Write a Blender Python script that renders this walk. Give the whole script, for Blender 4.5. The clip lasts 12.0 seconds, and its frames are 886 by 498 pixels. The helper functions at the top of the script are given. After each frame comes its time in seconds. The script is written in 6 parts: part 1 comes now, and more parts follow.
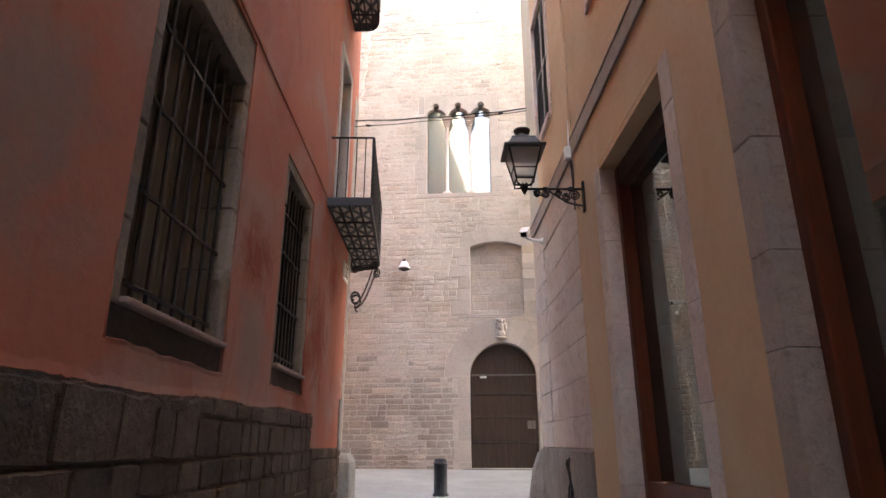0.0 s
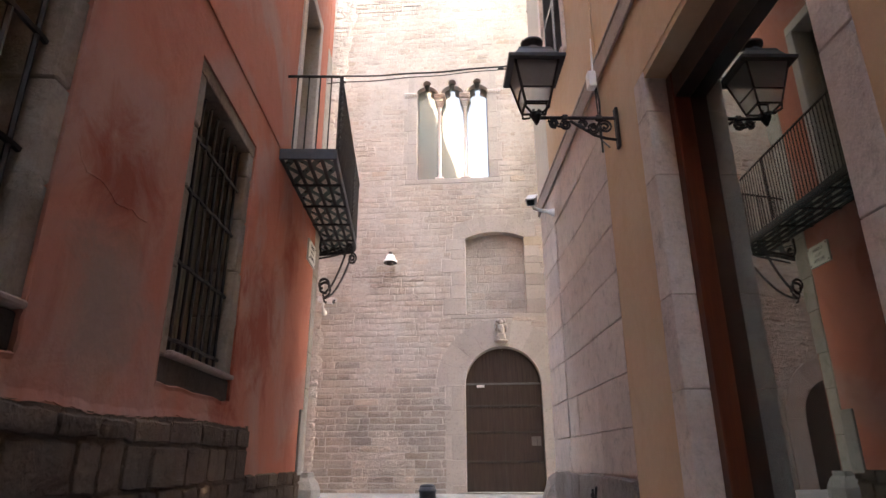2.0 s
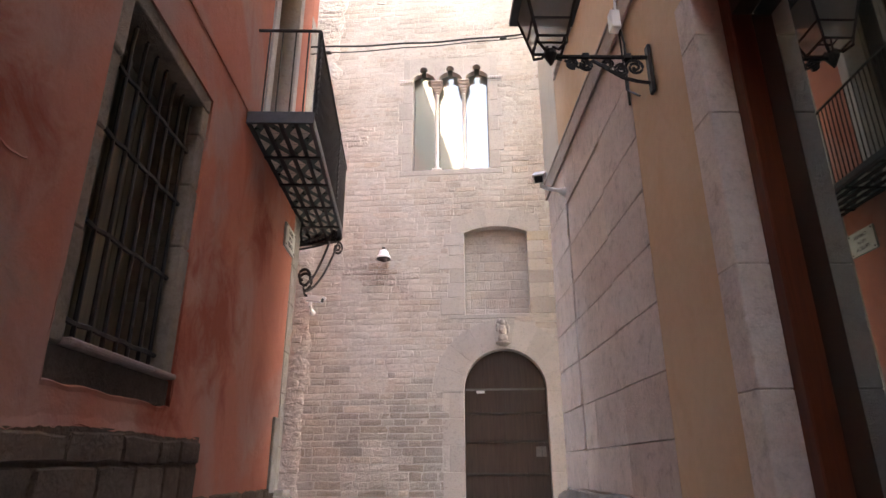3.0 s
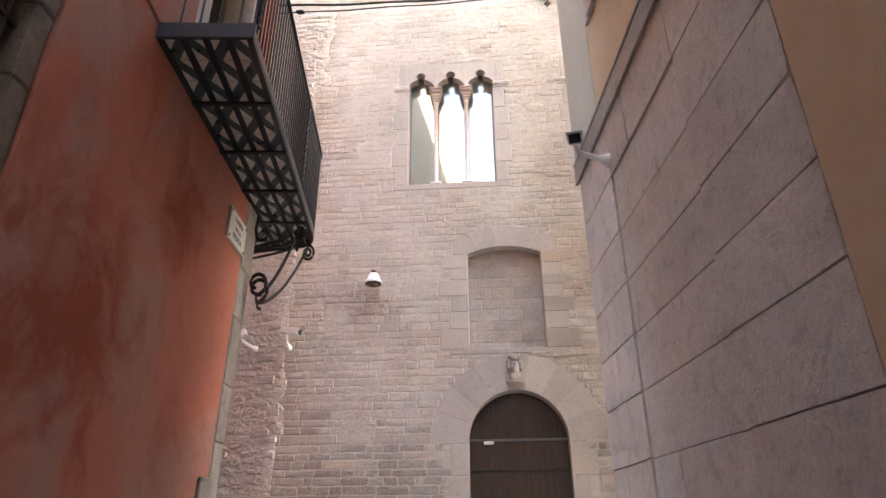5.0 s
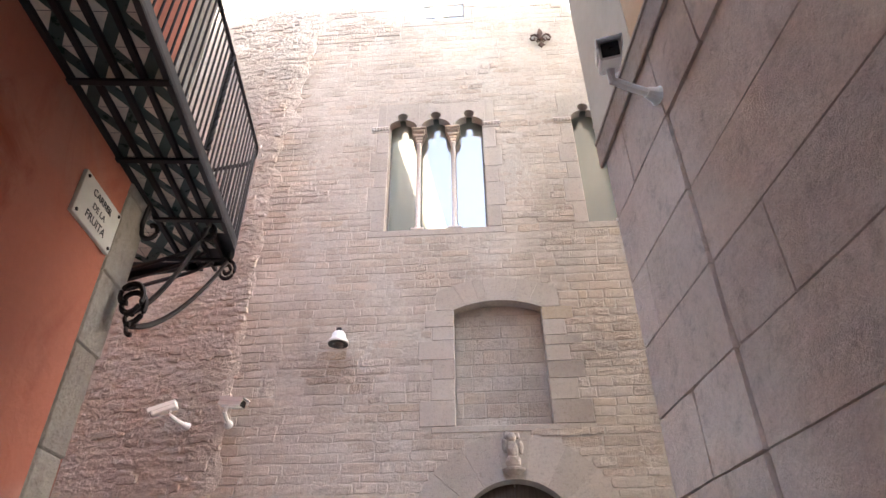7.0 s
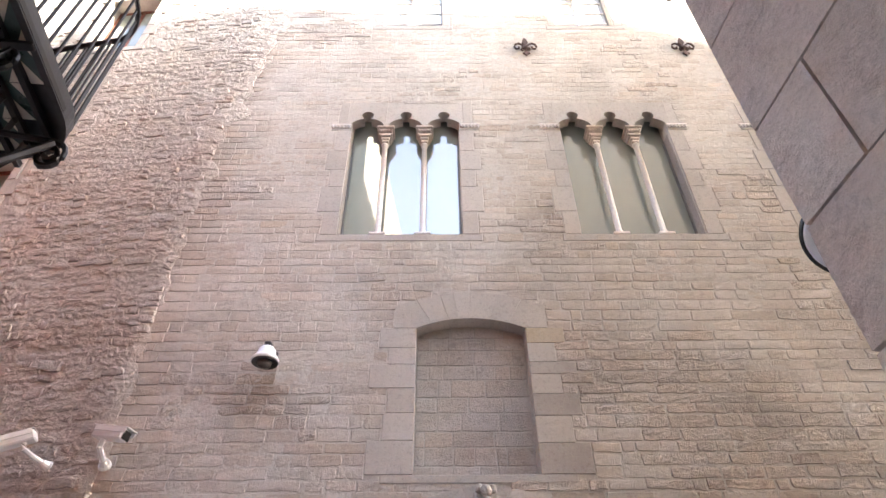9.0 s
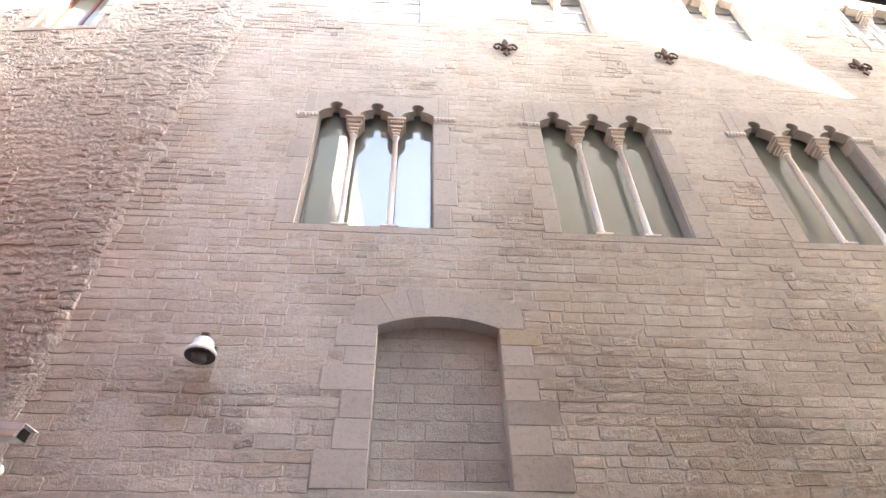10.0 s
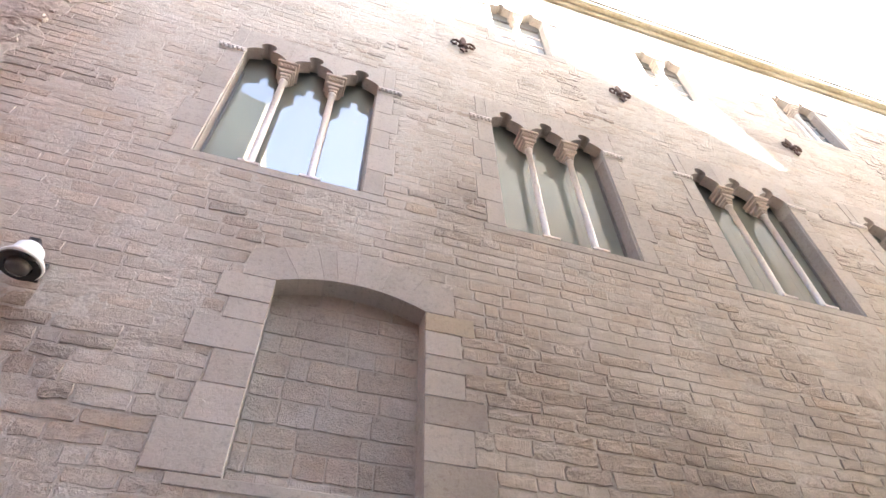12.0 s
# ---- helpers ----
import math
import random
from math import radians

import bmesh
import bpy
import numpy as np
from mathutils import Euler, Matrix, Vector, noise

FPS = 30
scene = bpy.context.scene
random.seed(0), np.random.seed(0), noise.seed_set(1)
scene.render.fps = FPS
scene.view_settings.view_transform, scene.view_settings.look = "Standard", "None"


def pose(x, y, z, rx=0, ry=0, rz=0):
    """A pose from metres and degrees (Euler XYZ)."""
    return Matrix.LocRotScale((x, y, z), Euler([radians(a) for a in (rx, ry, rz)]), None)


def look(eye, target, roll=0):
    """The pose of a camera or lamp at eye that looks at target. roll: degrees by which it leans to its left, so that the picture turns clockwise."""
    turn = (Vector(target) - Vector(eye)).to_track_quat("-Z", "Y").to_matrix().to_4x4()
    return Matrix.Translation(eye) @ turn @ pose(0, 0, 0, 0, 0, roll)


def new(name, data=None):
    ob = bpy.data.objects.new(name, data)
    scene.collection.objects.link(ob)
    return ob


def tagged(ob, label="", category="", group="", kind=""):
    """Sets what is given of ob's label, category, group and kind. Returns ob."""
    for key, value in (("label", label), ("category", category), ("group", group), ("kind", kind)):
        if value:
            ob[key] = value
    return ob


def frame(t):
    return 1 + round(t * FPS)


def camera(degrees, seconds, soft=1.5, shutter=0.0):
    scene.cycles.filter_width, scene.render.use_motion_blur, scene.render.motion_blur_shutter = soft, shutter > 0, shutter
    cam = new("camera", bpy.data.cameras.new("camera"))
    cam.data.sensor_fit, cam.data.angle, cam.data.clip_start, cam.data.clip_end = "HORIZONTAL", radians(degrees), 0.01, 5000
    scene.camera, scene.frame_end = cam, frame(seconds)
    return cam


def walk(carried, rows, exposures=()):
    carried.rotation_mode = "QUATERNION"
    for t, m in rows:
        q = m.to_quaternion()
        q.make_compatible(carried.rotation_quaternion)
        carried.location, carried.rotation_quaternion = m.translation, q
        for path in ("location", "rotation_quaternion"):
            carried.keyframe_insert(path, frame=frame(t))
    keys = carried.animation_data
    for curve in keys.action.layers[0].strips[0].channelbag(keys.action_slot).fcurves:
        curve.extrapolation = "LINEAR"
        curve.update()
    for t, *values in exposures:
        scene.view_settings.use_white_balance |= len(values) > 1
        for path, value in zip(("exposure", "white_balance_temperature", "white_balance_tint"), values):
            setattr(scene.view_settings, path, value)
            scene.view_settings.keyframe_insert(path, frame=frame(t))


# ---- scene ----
cam = camera(72.4, 12.0)
METRES, EYE, TILT, LEAN, TURN = 12.0, 1.4, 0.0, 0.0, -0.6
ROWS = [
    (0.0, 0.0, 0.0, 0.0, 0.02, 17.89, 0.07),
    (0.5, 0.0018, 0.0411, 0.0003, -0.14, 18.08, 0.11),
    (1.0, 0.0039, 0.084, 0.0035, -0.27, 18.15, 0.12),
    (1.5, 0.007, 0.1252, 0.0054, -0.26, 19.08, 0.17),
    (2.0, 0.0111, 0.1717, 0.0065, -0.23, 19.26, 0.17),
    (2.5, 0.0132, 0.2142, 0.0085, -0.27, 19.3, 0.13),
    (3.0, 0.0154, 0.2589, 0.0129, -0.3, 19.95, 0.17),
    (5.0, 0.0168, 0.4299, 0.0285, -0.23, 24.72, 0.25),
    (5.5, 0.0188, 0.4702, 0.0331, -0.92, 26.5, 0.25),
    (6.0, 0.0243, 0.5159, 0.0391, -1.17, 28.6, 0.33),
    (6.5, 0.0283, 0.5589, 0.0442, -1.11, 31.15, 0.39),
    (8.5, 0.035, 0.7349, 0.0689, -1.68, 38.94, 0.44),
    (9.0, 0.0377, 0.7784, 0.0736, -5.27, 40.47, 0.33),
    (9.5, 0.0428, 0.816, 0.079, -7.7, 41.76, 0.54),
    (10.0, 0.0478, 0.8569, 0.0843, -8.8, 43.62, 0.66),
    (10.5, 0.05, 0.8936, 0.0883, -11.02, 44.66, 0.54),
    (11.0, 0.0513, 0.9294, 0.0952, -14.57, 45.59, 0.42),
    (11.5, 0.0506, 0.9601, 0.0997, -18.94, 46.93, 0.41),
    (12.0, 0.05, 0.9915, 0.1044, -22.96, 48.71, 0.65),
]
walk(cam, [(t, pose(0, 0, EYE, TILT, LEAN, TURN) @ pose(METRES * x, METRES * y, METRES * z, 90 + pitch, roll, yaw)) for t, x, y, z, yaw, pitch, roll in ROWS], [(0.0, 4.2, 7150, 12), (5.0, 4.05, 6950, 12), (9.0, 3.9, 6650, 11), (12.0, 3.9, 6550, 11)])

# ---- light ----
SUN_EL, SUN_AZ = 30.0, 60.0          # height of the sun; its turn to the right of the street behind the camera
world = bpy.data.worlds.new("sky")
scene.world = world
world.use_nodes = True
wt = world.node_tree
sky = wt.nodes.new("ShaderNodeTexSky")
sky.sky_type, sky.sun_disc = "NISHITA", False
sky.sun_elevation, sky.sun_rotation = radians(SUN_EL), radians(180 - SUN_AZ)
sky.air_density, sky.dust_density, sky.ozone_density = 1.0, 3.0, 1.0
wt.links.new(sky.outputs[0], wt.nodes["Background"].inputs[0])
wt.nodes["Background"].inputs[1].default_value = 0.15
sun = new("sun", bpy.data.lights.new("sun", "SUN"))
sun.data.energy, sun.data.angle, sun.data.color = 4.5, radians(0.5), (1.0, 0.95, 0.86)
toward = Vector((math.sin(radians(SUN_AZ)) * math.cos(radians(SUN_EL)), -math.cos(radians(SUN_AZ)) * math.cos(radians(SUN_EL)), math.sin(radians(SUN_EL))))
sun.matrix_world = look(toward * 60, (0, 0, 0))


# ---- materials ----
def nodes_of(name):
    m = bpy.data.materials.new(name)
    m.use_nodes = True
    return m, m.node_tree.nodes, m.node_tree.links, m.node_tree.nodes["Principled BSDF"]


def ramp(n, l, fac, stops):
    r = n.new("ShaderNodeValToRGB")
    while len(r.color_ramp.elements) < len(stops):
        r.color_ramp.elements.new(0.5)
    for e, (p, c) in zip(r.color_ramp.elements, stops):
        e.position, e.color = p, (*c, 1)
    l.new(fac, r.inputs[0])
    return r.outputs[0]


def noise_tex(n, l, vec, scale, detail=5, rough=0.55, dist=0.0):
    t = n.new("ShaderNodeTexNoise")
    t.inputs["Scale"].default_value, t.inputs["Detail"].default_value = scale, detail
    t.inputs["Roughness"].default_value, t.inputs["Distortion"].default_value = rough, dist
    l.new(vec, t.inputs["Vector"])
    return t.outputs[0]


def blend(n, l, fac, a, b, mode="MIX"):
    m = n.new("ShaderNodeMix")
    m.data_type, m.blend_type = "RGBA", mode
    for sock, v in ((m.inputs[0], fac), (m.inputs[6], a), (m.inputs[7], b)):
        if isinstance(v, (int, float)):
            sock.default_value = v
        elif isinstance(v, tuple):
            sock.default_value = (*v, 1)
        else:
            l.new(v, sock)
    return m.outputs[2]


def place(n, l, stretch=(1, 1, 1)):
    g = n.new("ShaderNodeNewGeometry")
    mp = n.new("ShaderNodeMapping")
    mp.inputs["Scale"].default_value = stretch
    l.new(g.outputs["Position"], mp.inputs["Vector"])
    return mp.outputs[0]


def bumped(n, l, b, height, strength, distance):
    u = n.new("ShaderNodeBump")
    u.inputs["Strength"].default_value, u.inputs["Distance"].default_value = strength, distance
    l.new(height, u.inputs["Height"])
    l.new(u.outputs[0], b.inputs["Normal"])


def scaled(n, l, sock, k):
    m = n.new("ShaderNodeMath")
    m.operation = "MULTIPLY"
    l.new(sock, m.inputs[0])
    m.inputs[1].default_value = k
    return m.outputs[0]


def stone_material(name, dark, mid, light, grain=28.0, relief=0.012, pieces="", rough=0.9, warm=None, chip=34.0, hue=0.0):
    """Stone with grain, pitting and stains. pieces: '' plain, 'object' or 'island' for a shade of its own on each piece."""
    m, n, l, b = nodes_of(name)
    pos = place(n, l)
    big, fine = noise_tex(n, l, pos, 0.9, 6, 0.6), noise_tex(n, l, pos, grain, 7, 0.7)
    mixd = n.new("ShaderNodeMath")
    mixd.operation = "MULTIPLY_ADD"
    l.new(fine, mixd.inputs[0])
    mixd.inputs[1].default_value = 0.45
    l.new(big, mixd.inputs[2])
    shift = n.new("ShaderNodeMath")
    shift.operation = "ADD"
    l.new(mixd.outputs[0], shift.inputs[0])
    shift.inputs[1].default_value = 0.0
    if pieces:
        src = n.new("ShaderNodeObjectInfo" if pieces == "object" else "ShaderNodeNewGeometry")
        rnd = n.new("ShaderNodeMath")
        rnd.operation = "MULTIPLY_ADD"
        l.new(src.outputs["Random" if pieces == "object" else "Random Per Island"], rnd.inputs[0])
        rnd.inputs[1].default_value, rnd.inputs[2].default_value = 0.26, -0.13
        l.new(rnd.outputs[0], shift.inputs[1])
    col = ramp(n, l, shift.outputs[0], [(0.38, dark), (0.66, mid), (0.95, light)])
    if pieces and hue:                                       # pinkish, brownish and paler ones among them
        part_of = n.new("ShaderNodeMath")
        part_of.operation = "FRACT"
        l.new(scaled(n, l, src.outputs["Random" if pieces == "object" else "Random Per Island"], 17.3), part_of.inputs[0])
        tint = ramp(n, l, part_of.outputs[0], [(0.0, (0.84, 0.76, 0.69)), (0.10, (0.96, 0.90, 0.85)), (0.3, (1, 0.985, 0.97)), (0.6, (1, 1, 1)), (0.8, (1.04, 1.03, 1.03)), (0.93, (1.04, 0.96, 0.91)), (1.0, (1.02, 0.93, 0.80))])
        col = blend(n, l, hue, col, tint, "MULTIPLY")
    if warm:
        patch = noise_tex(n, l, place(n, l, (1, 1, 2.0)), 0.55, 5, 0.7, 1.0)
        col = blend(n, l, ramp(n, l, patch, [(0.5, (0, 0, 0)), (0.72, (0.75, 0.75, 0.75))]), col, blend(n, l, 1.0, col, warm, "MULTIPLY"))
    pit = noise_tex(n, l, pos, grain * 0.45, 8, 0.75, 0.4)
    grit = noise_tex(n, l, pos, grain * 1.9, 4, 0.8)
    # darker where the pit noise runs low
    pit_tone = ramp(n, l, pit, [(0.30, (0.62, 0.60, 0.58)), (0.47, (1, 1, 1)), (0.75, (1.07, 1.07, 1.07))])
    col = blend(n, l, 0.8, col, pit_tone, "MULTIPLY")
    col = blend(n, l, 0.45, col, ramp(n, l, grit, [(0.32, (0.72, 0.70, 0.69)), (0.55, (1, 1, 1))]), "MULTIPLY")
    l.new(col, b.inputs["Base Color"])
    b.inputs["Roughness"].default_value = rough
    b.inputs["Specular IOR Level"].default_value = 0.25
    chips = noise_tex(n, l, pos, chip, 6, 0.72, 0.3)
    bumped(n, l, b, blend(n, l, 0.55, pit, chips), 1.0, relief * 1.6)
    return m


def plaster_material(name, base, faded, stain, patch_scale=0.45, relief=0.006, rough=0.85, fade=0.0, spots=(), repairs=()):
    """Old limewash: broad faded patches, streaks that run down, small scratches."""
    m, n, l, b = nodes_of(name)
    pos = place(n, l)
    big = noise_tex(n, l, pos, patch_scale, 4, 0.55, 1.2)
    if fade:                                                # old repairs: more of the faded coat low on the wall
        sep, ma = n.new("ShaderNodeSeparateXYZ"), n.new("ShaderNodeMath")
        l.new(pos, sep.inputs[0])
        ma.operation = "MULTIPLY_ADD"
        l.new(sep.outputs[2], ma.inputs[0])
        ma.inputs[1].default_value = -fade
        l.new(big, ma.inputs[2])
        ad = n.new("ShaderNodeMath")
        ad.operation = "ADD"
        l.new(ma.outputs[0], ad.inputs[0])
        ad.inputs[1].default_value = 3.4 * fade
        big = ad.outputs[0]
    streak = noise_tex(n, l, place(n, l, (1.3, 1.3, 0.6)), 1.1, 7, 0.65, 1.6)
    fine = noise_tex(n, l, pos, 14, 8, 0.7)
    col = blend(n, l, ramp(n, l, big, [(0.46, (0, 0, 0)), (0.60, (1, 1, 1))]), base, faded)
    col = blend(n, l, ramp(n, l, streak, [(0.52, (0, 0, 0)), (0.74, (0.5, 0.5, 0.5))]), col, stain)
    for y, z, ry, rz, tone in [(*q, stain) for q in spots] + [(*q, (0.30, 0.205, 0.165)) for q in repairs]:     # rusty stains and dull repairs with ragged outlines
        mp = n.new("ShaderNodeMapping")
        mp.inputs["Location"].default_value = (0, -y / ry, -z / rz)
        mp.inputs["Scale"].default_value = (0.0, 1 / ry, 1 / rz)
        l.new(pos, mp.inputs["Vector"])
        ln = n.new("ShaderNodeVectorMath")
        ln.operation = "LENGTH"
        l.new(mp.outputs[0], ln.inputs[0])
        rag = n.new("ShaderNodeMath")
        rag.operation = "MULTIPLY_ADD"
        l.new(noise_tex(n, l, pos, 2.6, 7, 0.7, 0.8), rag.inputs[0])
        rag.inputs[1].default_value = 2.6
        l.new(ln.outputs["Value"], rag.inputs[2])
        col = blend(n, l, ramp(n, l, scaled(n, l, rag.outputs[0], 0.4), [(0.60, (0.95, 0.95, 0.95)), (0.93, (0, 0, 0))]), col, tone)
    col = blend(n, l, ramp(n, l, fine, [(0.3, (0.25, 0.25, 0.25)), (0.7, (0, 0, 0))]), col, blend(n, l, 1.0, col, (0.7, 0.66, 0.64), "MULTIPLY"))
    l.new(col, b.inputs["Base Color"])
    b.inputs["Roughness"].default_value = rough
    b.inputs["Specular IOR Level"].default_value = 0.25
    h = blend(n, l, 0.35, noise_tex(n, l, pos, 2.2, 5, 0.6, 0.8), fine)
    bumped(n, l, b, h, 0.55, relief * 3)
    return m


def plain_material(name, col, rough=0.5, metal=0.0, vary=0.25, scale=9.0, relief=0.0, spec=0.5):
    m, n, l, b = nodes_of(name)
    pos = place(n, l)
    f = noise_tex(n, l, pos, scale, 6, 0.65)
    c = ramp(n, l, f, [(0.3, tuple(v * (1 - vary) for v in col)), (0.7, tuple(min(1, v * (1 + vary)) for v in col))])
    l.new(c, b.inputs["Base Color"])
    rr = ramp(n, l, f, [(0.3, (rough * 0.8,) * 3), (0.7, (min(1, rough * 1.2),) * 3)])
    l.new(rr, b.inputs["Roughness"])
    b.inputs["Metallic"].default_value = metal
    b.inputs["Specular IOR Level"].default_value = spec
    if relief:
        bumped(n, l, b, noise_tex(n, l, pos, scale * 4, 6, 0.7), 0.5, relief)
    return m


def wood_material(name, dark, light, rough=0.45):
    m, n, l, b = nodes_of(name)
    g = noise_tex(n, l, place(n, l, (14, 14, 0.8)), 2.0, 6, 0.6, 0.6)
    l.new(ramp(n, l, g, [(0.3, dark), (0.7, light)]), b.inputs["Base Color"])
    b.inputs["Roughness"].default_value = rough
    bumped(n, l, b, g, 0.3, 0.004)
    return m


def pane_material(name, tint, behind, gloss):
    """Coated tinted glazing, part mirror; behind paints in pale reflections and unlit rooms."""
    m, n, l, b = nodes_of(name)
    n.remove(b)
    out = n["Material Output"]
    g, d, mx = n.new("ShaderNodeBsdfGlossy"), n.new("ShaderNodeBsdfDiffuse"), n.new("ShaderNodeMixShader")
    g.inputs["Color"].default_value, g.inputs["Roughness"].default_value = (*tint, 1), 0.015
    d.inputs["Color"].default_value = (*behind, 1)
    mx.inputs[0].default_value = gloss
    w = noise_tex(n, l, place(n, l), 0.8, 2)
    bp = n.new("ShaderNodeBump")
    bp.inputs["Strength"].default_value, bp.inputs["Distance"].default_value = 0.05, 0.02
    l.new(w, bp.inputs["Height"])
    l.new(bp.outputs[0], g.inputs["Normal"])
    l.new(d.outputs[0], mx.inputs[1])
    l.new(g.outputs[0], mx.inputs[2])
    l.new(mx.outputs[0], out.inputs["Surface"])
    return m


def frosted_material(name, col):
    m, n, l, b = nodes_of(name)
    n.remove(b)
    a, t, mx = n.new("ShaderNodeBsdfTranslucent"), n.new("ShaderNodeBsdfDiffuse"), n.new("ShaderNodeMixShader")
    f = noise_tex(n, l, place(n, l), 8, 4)
    l.new(ramp(n, l, f, [(0.3, tuple(0.7 * c for c in col)), (0.7, col)]), a.inputs["Color"])
    t.inputs["Color"].default_value = (0.8, 0.76, 0.7, 1)
    mx.inputs[0].default_value = 0.5
    l.new(a.outputs[0], mx.inputs[1])
    l.new(t.outputs[0], mx.inputs[2])
    clear, top = n.new("ShaderNodeBsdfTransparent"), n.new("ShaderNodeMixShader")
    top.inputs[0].default_value = 0.6
    l.new(mx.outputs[0], top.inputs[1])
    l.new(clear.outputs[0], top.inputs[2])
    l.new(top.outputs[0], n["Material Output"].inputs["Surface"])
    return m


STONE_TONES = ((0.38, 0.342, 0.30), (0.51, 0.465, 0.415), (0.62, 0.575, 0.525))
M_STONE = stone_material("facade_stone", *STONE_TONES, 24, 0.014, "island", warm=(0.98, 0.91, 0.84), hue=0.55)
M_STONE_Q = stone_material("facade_stone_block", *STONE_TONES, 24, 0.014, "object", warm=(0.98, 0.91, 0.84), hue=0.55)
M_STONE_ROUGH = stone_material("pitted_facade_stone", (0.36, 0.318, 0.28), (0.50, 0.45, 0.40), (0.60, 0.55, 0.495), 20, 0.034, "island", warm=(0.94, 0.86, 0.79), chip=30.0, hue=0.55)
# greyer low stone, with the dimmer light near the ground painted in too
M_STONE_LOW_SHADED = stone_material("greyer_facade_stone", (0.28, 0.25, 0.22), (0.38, 0.345, 0.305), (0.47, 0.43, 0.385), 22, 0.02, "island", warm=(0.95, 0.88, 0.82), hue=0.55)
M_STONE_P = stone_material("facade_stone_piece", (0.36, 0.318, 0.28), (0.50, 0.45, 0.40), (0.60, 0.55, 0.495), 20, 0.034, "object", warm=(0.94, 0.86, 0.79), chip=30.0, hue=0.55)
M_RUBBLE = stone_material("rubble_stone", (0.44, 0.405, 0.36), (0.55, 0.51, 0.46), (0.63, 0.59, 0.54), 22, 0.025, warm=(1.0, 0.91, 0.85), chip=40.0)
M_RUBBLE_I = stone_material("uneven_rubble_stone", (0.41, 0.375, 0.335), (0.53, 0.49, 0.445), (0.63, 0.59, 0.545), 20, 0.03, "island", warm=(1.0, 0.92, 0.86), chip=32.0, hue=0.6)
M_RUBBLE_P = stone_material("rubble_stone_piece", (0.41, 0.37, 0.325), (0.50, 0.46, 0.415), (0.58, 0.545, 0.50), 22, 0.02, "object", warm=(1.0, 0.90, 0.84))
M_MORTAR = stone_material("mortar", (0.43, 0.395, 0.35), (0.54, 0.50, 0.45), (0.62, 0.58, 0.53), 40, 0.012)
M_INFILL = stone_material("infill_stone", (0.44, 0.40, 0.36), (0.56, 0.515, 0.47), (0.65, 0.605, 0.56), 22, 0.028, "object", warm=(0.97, 0.89, 0.82), chip=30.0, hue=0.55)
M_DRESSED = stone_material("dressed_stone", (0.405, 0.365, 0.325), (0.485, 0.442, 0.40), (0.55, 0.508, 0.465), 45, 0.006, "object")
M_DRESSED_DARK = stone_material("greyer_dressed_stone", (0.335, 0.295, 0.26), (0.41, 0.365, 0.325), (0.47, 0.425, 0.385), 45, 0.006, "object")
M_OCHRE_STONE = stone_material("ochre_stone", (0.38, 0.31, 0.22), (0.47, 0.39, 0.285), (0.53, 0.46, 0.36), 45, 0.006)
M_COLUMN = stone_material("pale_marble", (0.70, 0.65, 0.61), (0.78, 0.73, 0.69), (0.83, 0.79, 0.755), 30, 0.003, rough=0.5)
M_CAPITAL = stone_material("reddish_carved_stone", (0.46, 0.37, 0.31), (0.61, 0.52, 0.45), (0.70, 0.62, 0.56), 30, 0.006)
M_SILL = stone_material("worn_pinkish_sill_stone", (0.24, 0.165, 0.14), (0.33, 0.235, 0.20), (0.42, 0.32, 0.28), 24, 0.015)
# darker copy of the ashlar stone: the doorway's dimmer light is painted in
M_SLATE_DIM = stone_material("dark_mauve_jamb_stone", (0.26, 0.205, 0.172), (0.35, 0.28, 0.238), (0.44, 0.365, 0.315), 26, 0.012, "object")
M_SLATE = stone_material("porphyry_ashlar", (0.47, 0.38, 0.33), (0.63, 0.525, 0.465), (0.73, 0.63, 0.565), 14, 0.016, "object", chip=26.0, hue=0.35)
M_GREY = stone_material("grey_stone", (0.16, 0.14, 0.125), (0.26, 0.235, 0.21), (0.36, 0.33, 0.30), 22, 0.02, "object")
M_QUOIN = stone_material("lichen_grey_stone", (0.25, 0.215, 0.18), (0.35, 0.31, 0.265), (0.44, 0.40, 0.35), 16, 0.03, "object")
M_PLINTH = stone_material("plinth_stone", (0.055, 0.036, 0.024), (0.115, 0.079, 0.055), (0.195, 0.14, 0.10), 12, 0.05, "object", warm=(1.1, 0.85, 0.7), chip=22.0)
M_SURROUND = stone_material("window_surround_stone", (0.15, 0.115, 0.085), (0.25, 0.20, 0.155), (0.35, 0.295, 0.24), 16, 0.03, "object")
M_APRON = stone_material("dark_stained_apron_stone", (0.045, 0.032, 0.025), (0.085, 0.062, 0.048), (0.14, 0.108, 0.085), 14, 0.03, "object")
M_PAVING = stone_material("paving", (0.21, 0.20, 0.185), (0.29, 0.275, 0.255), (0.36, 0.345, 0.32), 24, 0.006)
REPAIRS = ((2.05, 2.75, 0.75, 0.75), (5.3, 2.3, 0.55, 0.5))
M_RED = plaster_material("red_limewash", (0.445, 0.162, 0.107), (0.40, 0.22, 0.175), (0.29, 0.068, 0.037), 0.45, 0.009, fade=0.02, spots=((8.2, 2.75, 0.75, 0.85), (7.35, 2.2, 0.5, 0.9), (5.25, 3.0, 0.6, 0.45), (9.2, 3.9, 0.5, 0.5)), repairs=REPAIRS)
M_OCHRE = plaster_material("ochre_limewash", (0.64, 0.44, 0.275), (0.66, 0.48, 0.32), (0.57, 0.37, 0.22), 0.6, 0.003)
M_CREAM = plaster_material("cream_limewash", (0.55, 0.48, 0.385), (0.59, 0.53, 0.44), (0.48, 0.41, 0.32), 0.5, 0.003)
